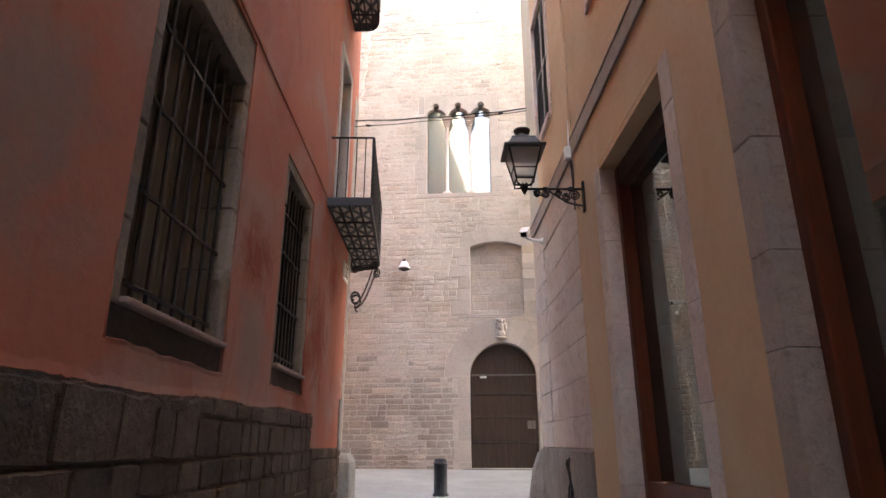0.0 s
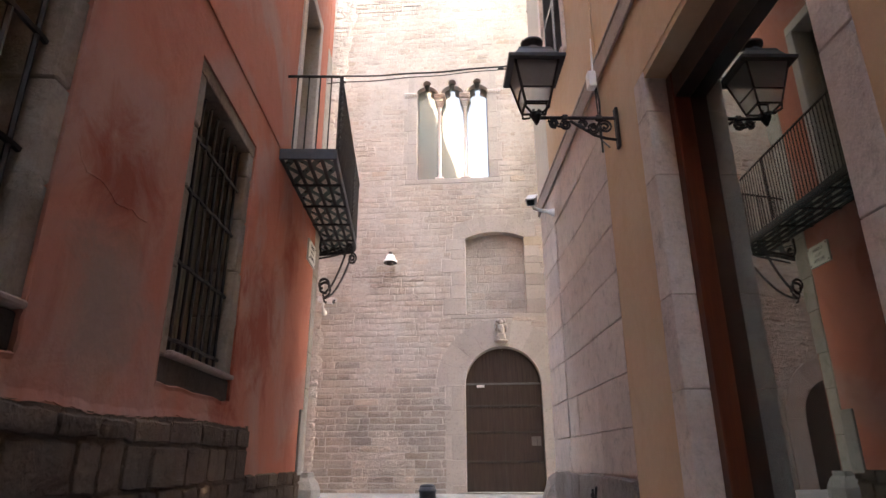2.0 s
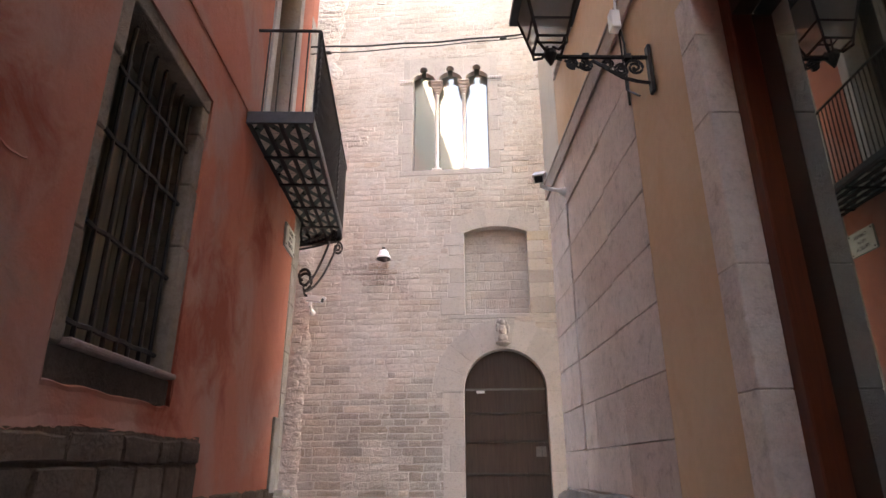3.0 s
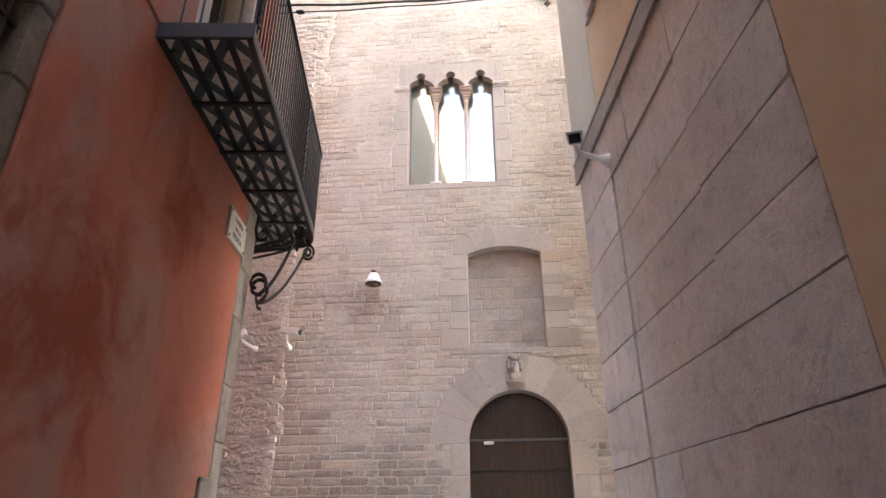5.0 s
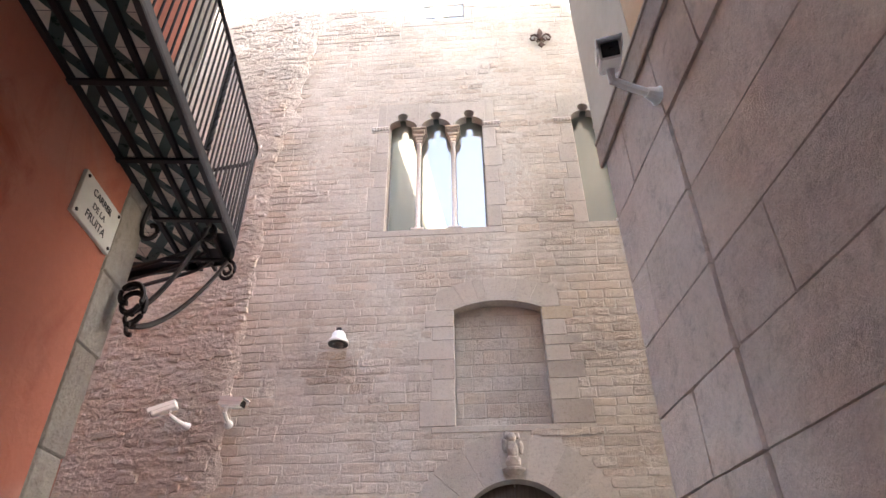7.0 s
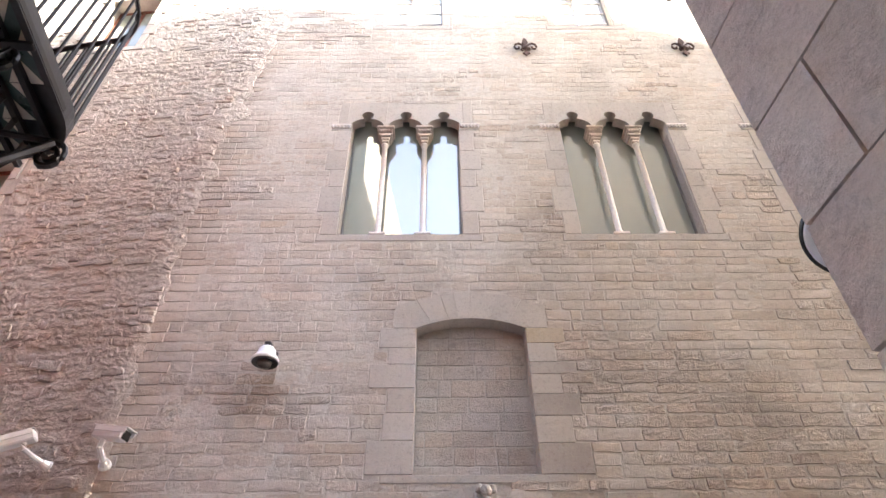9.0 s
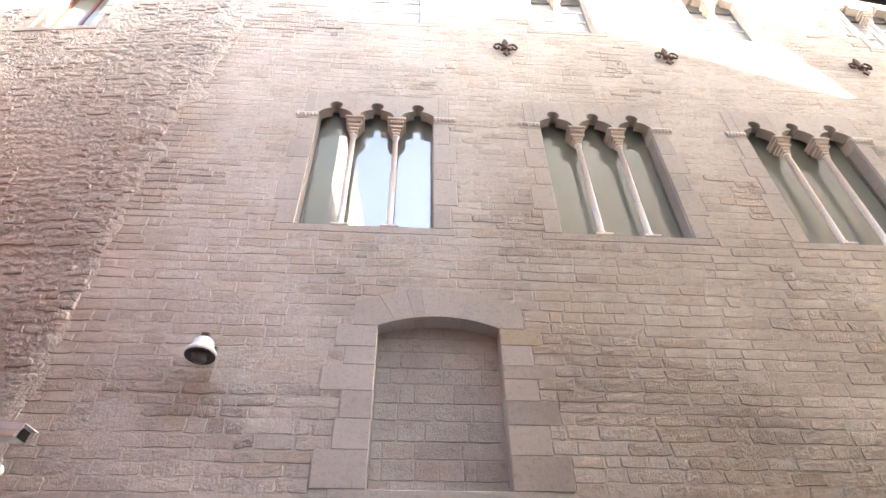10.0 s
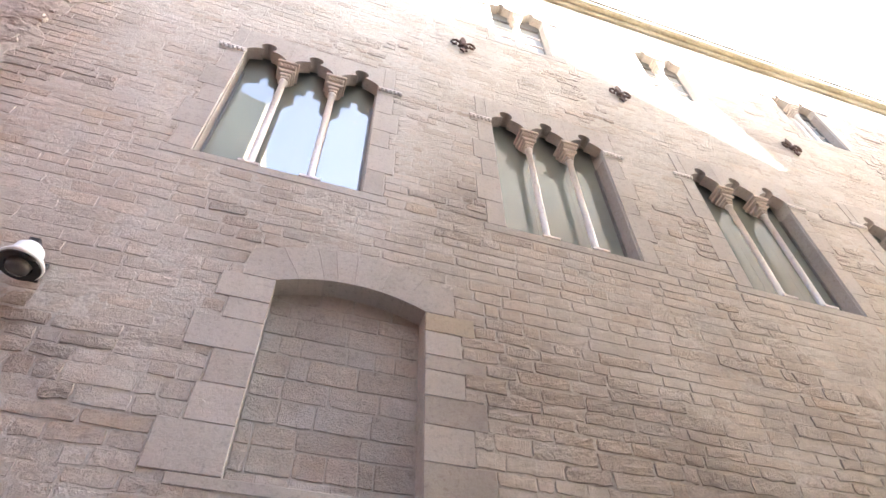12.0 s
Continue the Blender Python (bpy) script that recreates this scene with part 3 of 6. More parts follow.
# eaves
M_CORNICE = stone_material("lichened_stone", (0.28, 0.23, 0.15), (0.40, 0.345, 0.24), (0.50, 0.45, 0.35), 18, 0.02)
bm = boxes((HU - 0.1, 22, -0.10, 0.62, ROOF_Z + 0.003, ROOF_Z + 0.12), (HU - 0.1, 22, -0.24, 0.62, ROOF_Z + 0.124, ROOF_Z + 0.34), bevel=0.04)
cornice = tagged(part("cornice", bm, M_CORNICE, m=FM), "moulded pale stone cornice along the roof edge", "cornice", kind="structure")
part("drip_edge", boxes((HU - 0.1, 22, -0.27, 0.4, ROOF_Z + 0.343, ROOF_Z + 0.375)), M_GREY, cornice, "dark weathered drip edge")
tagged(part("roof", boxes((HU - 0.1, 22, 0.42, 8, ROOF_Z + 0.31, ROOF_Z + 0.5)), M_ROOF, m=FM), "terracotta tiled palace roof", "roof", kind="structure")
bm = boxes((-16, HU * 0, -0.2, 0.62, ROOF_Z + 0.003, ROOF_Z + 0.28), bevel=0.02)
tagged(part("cornice", bm, M_DRESSED, m=LM), "moulded pale stone cornice along the roof edge", "cornice", kind="structure")


def lancet_outline(c, half, spring, rise, ball):
    """A low round head with a small round lobe on a neck, from the right springing to the left one."""
    neck = ball * 0.55
    stop = math.acos(neck / half)
    bz = rise * math.sin(stop) + ball * math.sin(math.acos(neck / ball))
    right = [(half * math.cos(stop * i / 9), rise * math.sin(stop * i / 9)) for i in range(10)]
    low = -math.acos(neck / ball)
    right += [(ball * math.cos(t), bz + ball * math.sin(t)) for t in [low + (math.pi / 2 - low) * i / 8 for i in range(1, 9)]]
    pts = right + [(-x, z) for x, z in right[-2::-1]]
    return [(c + x, spring + z) for x, z in pts]


M_UNLIT_BACK = plain_material("dark_room", (0.05, 0.05, 0.048), 0.8)
M_FRAME = plain_material("grey_metal_frame", (0.16, 0.155, 0.15), 0.5, 0.2, 0.2, 12)


def lights_window(name, u0, wide, z0, spring, count, post, rise, ball, top, depth, frame_q, label, gothic=True):
    """A window of several narrow lights between slim columns, in a frame of dressed stone."""
    w = tagged(empty(name, FM @ Matrix.Translation((u0, 0, 0))), label, "window", "windows of the palace", "structure")
    lw = (wide - post * (count - 1)) / count
    # quoins of the frame
    for z, h, q in frame_stones(z0, spring, frame_q):
        for a, b in ((-q, 0.0), (wide, wide + q)):
            part("jamb_stone", boxes((a + 0.001, b - 0.001, -0.010, 0.34, z + 0.0015, z + h - 0.0015), bevel=0.004), M_DRESSED, w)
    part("sill", boxes((-frame_q - 0.05, wide + frame_q + 0.05, -0.013, 0.4, z0 - 0.135, z0 - 0.002), bevel=0.008), M_DRESSED, w)
    for i in range(count):
        c = i * (lw + post) + lw / 2
        bm = bmesh.new()
        half_out = (lw + post) / 2 - 0.001
        prism(bm, lancet_outline(c, lw / 2 + 0.045, spring, rise, ball) + [(c - half_out, spring), (c - half_out, top), (c + half_out, top), (c + half_out, spring)], "y", -0.012, 0.17)
        part("arch_head", bm, M_DRESSED, w)
    for a, b in ((-frame_q, -post / 2 - 0.001), (wide + post / 2 + 0.001, wide + frame_q)):
        part("arch_shoulder", boxes((a, b, -0.010, 0.2, spring + 0.083, top), bevel=0.003), M_DRESSED, w)
    # impost mouldings with beads at both ends
    for s, a in ((-1, 0.0), (1, wide)):
        bm = boxes((min(a, a + s * 0.36), max(a, a + s * 0.36), -0.040, 0.02, spring + 0.045, spring + 0.078), bevel=0.006)
        for j in range(6):
            u = a + s * (0.03 + j * 0.06)
            bmesh.ops.create_icosphere(bm, subdivisions=1, radius=0.030, matrix=Matrix.Translation((u, -0.022, spring + 0.018)))
        part("impost", bm, M_COLUMN, w, "beaded stone impost moulding")
    for i in range(count - 1):
        c = (i + 1) * lw + i * post + post / 2
        bm = bmesh.new()
        r = post * 0.30
        lathe(bm, [(r * 1.7, z0), (r * 1.7, z0 + 0.05), (r * 1.25, z0 + 0.08), (r * 1.4, z0 + 0.11), (r, z0 + 0.15), (r, spring - 0.40), (r * 1.35, spring - 0.385), (r * 1.35, spring - 0.355), (r, spring - 0.34)], (c, 0.09, 0), 16)
        smooth_ob = part("column", bm, M_COLUMN, w, "slim pale marble column")
        smooth(smooth_ob)
        bm = bmesh.new()
        for zz, hw in ((spring - 0.335, 0.060), (spring - 0.27, 0.075), (spring - 0.20, 0.098), (spring - 0.10, 0.118)):
            box(bm, c - hw, c + hw, 0.09 - hw, 0.09 + hw * 1.4, zz, zz + 0.062, bevel=0.012)
        box(bm, c - 0.15, c + 0.15, -0.06, 0.24, spring - 0.035, spring + 0.012, bevel=0.01)
        for j in range(5):
            for zz in (spring - 0.07, spring - 0.16):
                bmesh.ops.create_icosphere(bm, subdivisions=1, radius=0.026, matrix=Matrix.Translation((c - 0.10 + j * 0.05, -0.02 + (0.03 if zz < spring - 0.1 else 0), zz)))
        part("capital", bm, M_CAPITAL, w, "carved leaf capital of reddish stone")
        part("column_base", boxes((c - 0.12, c + 0.12, -0.02, 0.22, z0 - 0.001, z0 + 0.045), bevel=0.008), M_COLUMN, w)
        if count == 2:
            part("mullion", boxes((c - 0.035, c + 0.035, depth - 0.05, depth + 0.03, z0, spring + 0.5)), M_COLUMN, w)
    for i in range(count):
        a = i * (lw + post) - (post / 2 if i else 0.0)
        b = a + lw + (post / 2 if i else 0) + (post / 2 if i < count - 1 else 0.0)
        part("pane", boxes((a + 0.0005, b - 0.0005, depth, depth + 0.02, z0, spring + 0.52)), M_PANE if count == 3 else M_PANE_BARE, w, "greenish coated window glass")
    # twin lights get a head panel in place of the arch's dark reflection
    part("frame", boxes((0, 0.035, depth - 0.04, depth - 0.001, z0, spring - 0.103), (wide - 0.035, wide, depth - 0.04, depth - 0.001, z0, spring - 0.103), (0.036, wide - 0.036, depth - 0.04, depth - 0.002, z0, z0 + 0.035)) if count == 3 else boxes((0, 0.035, depth - 0.04, depth - 0.001, z0, spring - 0.103), (wide - 0.035, wide, depth - 0.04, depth - 0.001, z0, spring - 0.103), (0.0, wide, depth - 0.045, depth - 0.003, spring - 0.10, spring + 0.5)), M_FRAME, w, "slim grey metal frame, with a panel for the arch reflection over twin lights")
    # dark board added behind the panes in place of an unlit room
    part("room_back", boxes((-0.1, wide + 0.1, depth + 0.06, depth + 0.08, z0 - 0.1, spring + 0.6)), M_UNLIT_BACK, w, "dark board standing in for the unlit room")
    # added lining whose dull tone stands for the shade in the reveal
    part("lining", boxes((0.001, 0.012, 0.03, depth - 0.041, z0, spring - 0.11), (wide - 0.012, wide - 0.001, 0.03, depth - 0.041, z0, spring - 0.11)), M_DRESSED_DARK, w, "added thin lining toned for the shade of the reveal")
    if count == 2:
        for i in range(count):
            a = i * (lw + post)
            for j in range(1, 4):
                zz = z0 + (spring - z0) * j / 4
                part("glazing_bar", boxes((a + 0.002, a + lw - 0.002, depth - 0.025, depth - 0.001, zz - 0.014, zz + 0.014)), M_COLUMN, w, "pale glazing bar")
    return w


for i, u in enumerate(TRIPLE):
    lights_window("window_%d" % (i + 1), u, WIDE, TZ0, TZ1, 3, 0.15, 0.265, 0.105, TZ1 + 0.72, 0.27, 0.24, "tall window of three round-headed lights between slim marble columns")
for i, u in enumerate(TWIN):
    lights_window("window_%d" % (i + 6), u, 1.25, UZ0, UZ1, 2, 0.15, 0.20, 0.085, UZ1 + 0.48, 0.22, 0.16, "upper window of two round-headed lights with a slim column")

# blocked niche over the door
niche = tagged(empty("niche", FM), "walled-up window niche framed in dressed stone", "niche", kind="structure")
for side, stones_up in ((0, NICHE_L), (1, NICHE_R)):
    z = NICHE[2]
    for k, (share, reach) in enumerate(stones_up):
        h = share * (NICHE[3] - NICHE[2])
        a, b = (NICHE[0] - reach, NICHE[0]) if side == 0 else (NICHE[1], NICHE[1] + reach)
        mat, say = (M_OCHRE_STONE, "ochre jamb stone") if side and k == 6 else (M_DRESSED_DARK, "greyer jamb stone") if side and k in (0, 2, 4) else (M_DRESSED, "")
        part("jamb_stone", boxes((a + 0.002, b, -0.016, 0.32, z + 0.0015, z + h - 0.0015), bevel=0.005), mat, niche, say)
        z += h
part("sill", boxes((0.56, 2.74, -0.016, 0.32, 4.625, 4.717), bevel=0.006), M_DRESSED, niche)
ARC_C, ARC_R = 1.63, (0.71 ** 2 + 0.15 ** 2) / (2 * 0.15)
CUTS = (-1.0, -0.72, -0.40, -0.22, 0.0, 0.36, 0.70, 1.0)
for a, b in zip(CUTS, CUTS[1:]):
    inner, outer = [], []
    for j in range(6):
        s = a + (b - a) * j / 5 + (0.0012 if j == 0 else -0.0012 if j == 5 else 0)
        inner.append((ARC_C + 0.71 * s, NICHE[3] + math.sqrt(ARC_R ** 2 - (0.71 * s) ** 2) - (ARC_R - 0.15)))
        outer.append((ARC_C + 1.0 * s, 6.97 + 0.23 * (1 - s * s)))
    if a == -1.0:
        inner.insert(0, inner[0])
        outer.insert(0, (ARC_C - 1.0, NICHE[3] + 0.002))
        inner[0] = (inner[0][0] - 0.001, inner[0][1])
    if b == 1.0:
        inner.append((inner[-1][0] + 0.001, inner[-1][1]))
        outer.append((ARC_C + 1.0, NICHE[3] + 0.002))
    part("voussoir", ring_slab(bmesh.new(), inner, outer, -0.016, 0.32), M_DRESSED, niche)
part("back_wall", boxes((NICHE[0] - 0.05, NICHE[1] + 0.05, 0.215, 0.32, NICHE[2] - 0.02, 6.82)), M_MORTAR, niche)
for u, zz, w, h in courses(rng, NICHE[0], NICHE[1], NICHE[2], 6.8, 0.205, 0.30, lambda a, b: []):
    me = stones_mesh("infill_stone", [(0, 0, w, h)], rng, 0.008, 0.008, 0.012, M_INFILL, 0.004, 0.007)
    ob = new("infill_stone", me)
    ob.parent, ob.matrix_basis = niche, Matrix.Translation((u, 0.215, zz))

M_LEAF = wood_material("polished_brown_wood", (0.052, 0.036, 0.028), (0.092, 0.066, 0.052), 0.22)
# arched door
door = tagged(empty("door_1", FM), "closed dark arched double door in a stone arch", "door", kind="structure")
z, k = 0.45, 0
while z < DOOR_SP - 0.05:
    h = min(0.52, DOOR_SP - z)
    for a, b in ((DOOR_C - DOOR_R - (0.44 if k % 2 else 0.30), DOOR_C - DOOR_R), (DOOR_C + DOOR_R, DOOR_C + DOOR_R + (0.30 if k % 2 else 0.44))):
        part("jamb_stone", boxes((a, b, -0.012, 0.4, z + 0.002, z + h - 0.002), bevel=0.005), M_DRESSED, door)
    z, k = z + h, k + 1
for k in range(9):
    inner, outer = [], []
    for j in range(6):
        a = math.pi * (k + j / 5) / 9 + (0.0015 if j == 0 else -0.0015 if j == 5 else 0)
        inner.append((DOOR_C + DOOR_R * math.cos(a), DOOR_SP + DOOR_R * math.sin(a)))
        outer.append((DOOR_C + (DOOR_R + 0.64) * math.cos(a), DOOR_SP + (DOOR_R + 0.64) * math.sin(a)))
    part("voussoir", ring_slab(bmesh.new(), inner, outer, -0.014, 0.4), M_DRESSED, door)


def arched_leaf(bm, a, b, z0, d0, d1, n=10):
    top = []
    for j in range(n + 1):
        u = a + (b - a) * j / n
        top.append((u, DOOR_SP + math.sqrt(max(0, (DOOR_R + 0.03) ** 2 - (u - DOOR_C) ** 2))))
    bot = [(u, z0) for u, _ in top]
    return ring_slab(bm, bot, top, d0, d1)


# glossy brown leaves stand in for a glazed screen and its reflections
for a, b in ((DOOR_C - DOOR_R, DOOR_C - 0.004), (DOOR_C + 0.004, DOOR_C + DOOR_R)):
    part("door_leaf", arched_leaf(bmesh.new(), a, b, 0.80, 0.30, 0.35), M_LEAF, door, "glossy dark brown leaf standing in for a glazed door")
for zz in (1.42, 2.05, 2.62, 3.12):
    part("door_rail", boxes((DOOR_C - DOOR_R + 0.001, DOOR_C + DOOR_R - 0.001, 0.285, 0.299, zz, zz + (0.05 if zz < 3 else 0.045)), bevel=0.004), M_DARKWOOD if zz < 3 else M_FRAME, door)
part("notice", boxes((2.32, 2.44, 0.275, 0.298, 1.78, 1.98), (2.45, 2.53, 0.275, 0.298, 1.78, 1.98)), M_GREY, door, "small pale paper notice")
part("closer", boxes((1.12, 1.30, 0.26, 0.284, 3.06, 3.12), bevel=0.01), M_WHITE, door, "white metal door closer")
part("threshold", boxes((DOOR_C - DOOR_R - 0.2, DOOR_C + DOOR_R + 0.2, -0.1, 0.5, 0.72, 0.83), bevel=0.01), M_GREY, door)
part("door_back", boxes((DOOR_C - 1.2, DOOR_C + 1.2, 0.5, 0.56, 0.3, 4.4)), M_DARKWOOD, door)

# ---- ground ----
bm = bmesh.new()
ys = [-400, -14, -4, 0, 4, 8, 10.5, 12, 14, 16.5, 20, 400]
rows = []
for y in ys:
    zc = 0.051 * min(max(y, -14), 16.1)
    rows.append([bm.verts.new((x, y, zc)) for x in (-400, -30, -6, -1.7, 0, 1.8, 6, 30, 400)])
for r, s in zip(rows, rows[1:]):
    for i in range(8):
        bm.faces.new((r[i], r[i + 1], s[i + 1], s[i]))
tagged(part("ground", bm, M_PAVING), "pale grey stone street paving", "ground", kind="structure")

# ---- red building ----
LX = -1.62
LEFT_H = 19.6
WA, WB = (2.94, 4.64, 1.90, 4.83), (6.0, 7.46, 1.95, 4.44)
BD1, BD2 = (8.75, 9.95, 4.90, 7.95), (8.75, 9.95, 9.30, 12.0)
# wall frame: x along the alley (world y), y into the building (world -x)
WLM = Matrix(((0, -1, 0, LX), (1, 0, 0, 0), (0, 0, 1, 0), (0, 0, 0, 1)))
bm = bmesh.new()
wall_with_holes(bm, -14, 10.56, -1.0, 12.5, 0.0, 0.5, [WA, WB, BD1, BD2])
wall_west = tagged(part("wall_west", bm, M_RED, m=WLM), "faded red limewashed alley wall with stains and peeling", "wall", kind="structure")
# top storey out of view, added and toned for reflections in the palace glass
M_REFLECTED_TOP = plaster_material("grey_green_render", (0.33, 0.345, 0.305), (0.38, 0.39, 0.35), (0.28, 0.28, 0.245), 0.5, 0.003)
tagged(part("wall_west_upper", boxes((-14, 10.56, 0.0, 0.5, 12.503, LEFT_H)), M_REFLECTED_TOP, m=WLM), "added grey-green top storey of the red house, for window reflections", "wall", kind="structure")
# corner and street side
bm = prism(bmesh.new(), [(LX - 0.01, 10.85), (LX - 18.0, 17.33), (LX - 18.2, 16.93), (LX - 0.503, 10.60)], "z", 0.2, 12.5)
tagged(part("wall_west_street", bm, M_RED), "red limewashed wall on the cross street", "wall", kind="structure")
bm = prism(bmesh.new(), [(LX - 0.01, 10.85), (LX - 18.0, 17.33), (LX - 18.2, 16.93), (LX - 0.503, 10.60)], "z", 12.503, LEFT_H)
tagged(part("wall_west_street_upper", bm, M_REFLECTED_TOP), "added grey-green top storey on the cross street, for window reflections", "wall", kind="structure")
bm = boxes((-20, LX - 0.5, -14, 10.29, LEFT_H - 0.4, LEFT_H))
tagged(part("roof_west", bm, M_ROOF), "flat roof of the red building", "roof", kind="structure")
quoin = tagged(empty("corner_quoin"), "grey worn stone corner of the red building", "wall", kind="structure")
z = 1.3
for k in range(12):
    h = 0.62 if k % 2 else 0.5
    part("quoin_stone", boxes((LX - 0.25, LX + 0.012, 10.563, min(10.92, 10.80 + 0.05 * max(0, z - 2.2)), z + 0.0015, z + h - 0.0015), bevel=0.012), M_QUOIN, quoin)
    z += h
part("quoin_top", boxes((LX - 0.25, LX + 0.002, 10.563, 10.90, z, 12.5)), M_RED, quoin)
part("quoin_top", boxes((LX - 0.25, LX + 0.002, 10.563, 10.90, 12.503, LEFT_H)), M_REFLECTED_TOP, quoin)
part("quoin_foot", boxes((LX - 0.5, LX + 0.006, 10.563, 10.83, 0.3, 1.297)), M_QUOIN, quoin)

# ---- ochre building ----
RX = 1.77
EAST_H = 18.2
WRM = Matrix(((0, 1, 0, RX), (1, 0, 0, 0), (0, 0, 1, 0), (0, 0, 0, 1)))     # x along the alley, y into the building
P1, P2 = (3.95, 6.23, -0.5, 4.32), (0.9, 3.25, -0.5, 4.6)
SW1, SW2 = (8.30, 9.55, 6.35, 8.8), (4.4, 5.85, 6.35, 8.8)
bm = bmesh.new()
wall_with_holes(bm, -14, 7.15, -1.0, 5.10, 0.0, 0.5, [P1, P2])
wall_east = tagged(part("wall_east", bm, M_OCHRE, m=WRM), "ochre limewashed shop wall with stone doorways", "wall", kind="structure")
bm = bmesh.new()
wall_with_holes(bm, -14, 9.72, 5.103, EAST_H, 0.0, 0.5, [SW1, SW2, (0.5, 1.9, 6.35, 8.8), (8.3, 9.55, 10.5, 12.9), (4.4, 5.85, 10.5, 12.9)])
wall_east_upper = tagged(part("wall_east_upper", bm, M_OCHRE, m=WRM), "ochre limewashed upper wall with shuttered windows", "wall", kind="structure")
tagged(part("wall_east_corner", boxes((9.723, 10.65, -0.003, 0.5, 5.103, EAST_H)), M_CREAM, m=WRM), "pale cream rendered corner strip of the ochre house", "wall", kind="structure")
bm = boxes((7.153, 10.55, 0.03, 0.5, -0.5, 5.10))
wall_ashlar = tagged(part("wall_ashlar", bm, M_SLATE, m=WRM), "mauve-grey ashlar stone wall with thin joints", "wall", kind="structure")
ZS = (1.35, 1.73, 2.17, 2.64, 3.07, 3.50, 3.95, 4.47, 5.098)
ashlar_rng = random.Random(11)


def ashlar_block(a, b, za, zb, back):
    """A large dressed block with worn, slightly chipped edges; back is how far its face lies behind the wall's."""
    me = stones_mesh("ashlar_block", [((a + b) / 2, (za + zb) / 2, b - a, zb - za)], ashlar_rng, 0.029 - back, 0.0006, 0.002, M_SLATE, 0.0012, 0.003, 0.005, 0.985)
    ob = new("ashlar_block", me)
    ob.parent, ob.matrix_basis = wall_ashlar, Matrix.Translation((0, 0.0305, 0))


for k, (za, zb) in enumerate(zip(ZS, ZS[1:])):
    cuts = [9.575, 10.06 + 0.1 * (k % 3), 10.556] if k % 2 else [9.575, 10.556]
    for a, b in zip(cuts, cuts[1:]):
        ashlar_block(a, b, za, zb, 0.0)
    ashlar_block(7.155, 8.14, za, zb, 0.0)
    infill = 1.7 < za < 4.4
    edge = 8.14 + (0.45, 0.95, 0.7)[k % 3]
    for a, b in (((8.14, edge), (edge, 9.575)) if k % 3 == 1 else ((8.14, 9.575),)):
        ashlar_block(a, b, za, zb, 0.016 if infill else 0.0)
bm = boxes((RX + 0.503, 22, 10.1, 10.55, -0.5, 16.0))
wall_street = tagged(part("wall_east_street", bm, M_CREAM), "cream limewashed wall on the cross street", "wall", kind="structure")
# roofline towards the street, added out of view to shape the facade's sunlit patch
prof = [(RX + 0.503, 16.003), (RX + 0.503, 22.6), (5.8, 22.2), (8.7, 21.4), (11.2, 21.05), (13.75, 20.33), (17.7, 17.24), (16.86, 20.4), (19.0, 20.96), (30, 22.6), (30, 16.003)]
bm = bmesh.new()
f = [bm.verts.new((x, 10.43, z)) for x, z in prof]
g = [bm.verts.new((x, 10.55, z)) for x, z in prof]
bm.faces.new(f)
bm.faces.new(g[::-1])
for i in range(len(prof)):
    bm.faces.new((f[i], f[(i + 1) % len(prof)], g[(i + 1) % len(prof)], g[i]))
tagged(part("wall_gable", bm, M_CREAM), "cream gable wall added to shade the palace facade", "wall", kind="structure")
# unseen wall added behind the walk to dim the near alley
tagged(part("wall_south", boxes((LX - 0.4, RX + 0.4, -9.4, -8.9, -1.2, 11.5)), M_OCHRE), "added ochre wall that dims the near end of the alley", "wall", kind="structure")
tagged(part("roof_east", boxes((RX + 0.51, 22, -14, 10.19, 14.6, 15.0)), M_ROOF), "flat roof of the ochre building", "roof", kind="structure")
# unseen end walls added to keep sun out of the hollow houses
tagged(part("wall_east_end", boxes((22.003, 22.5, -14, 10.09, -0.8, 15)), M_OCHRE), "added ochre end wall that keeps sun out of the row", "wall", kind="structure")
tagged(part("wall_west_end", boxes((-20.5, -20.003, -14, 10.75, -0.8, LEFT_H)), M_RED), "added red end wall that keeps sun out of the house", "wall", kind="structure")


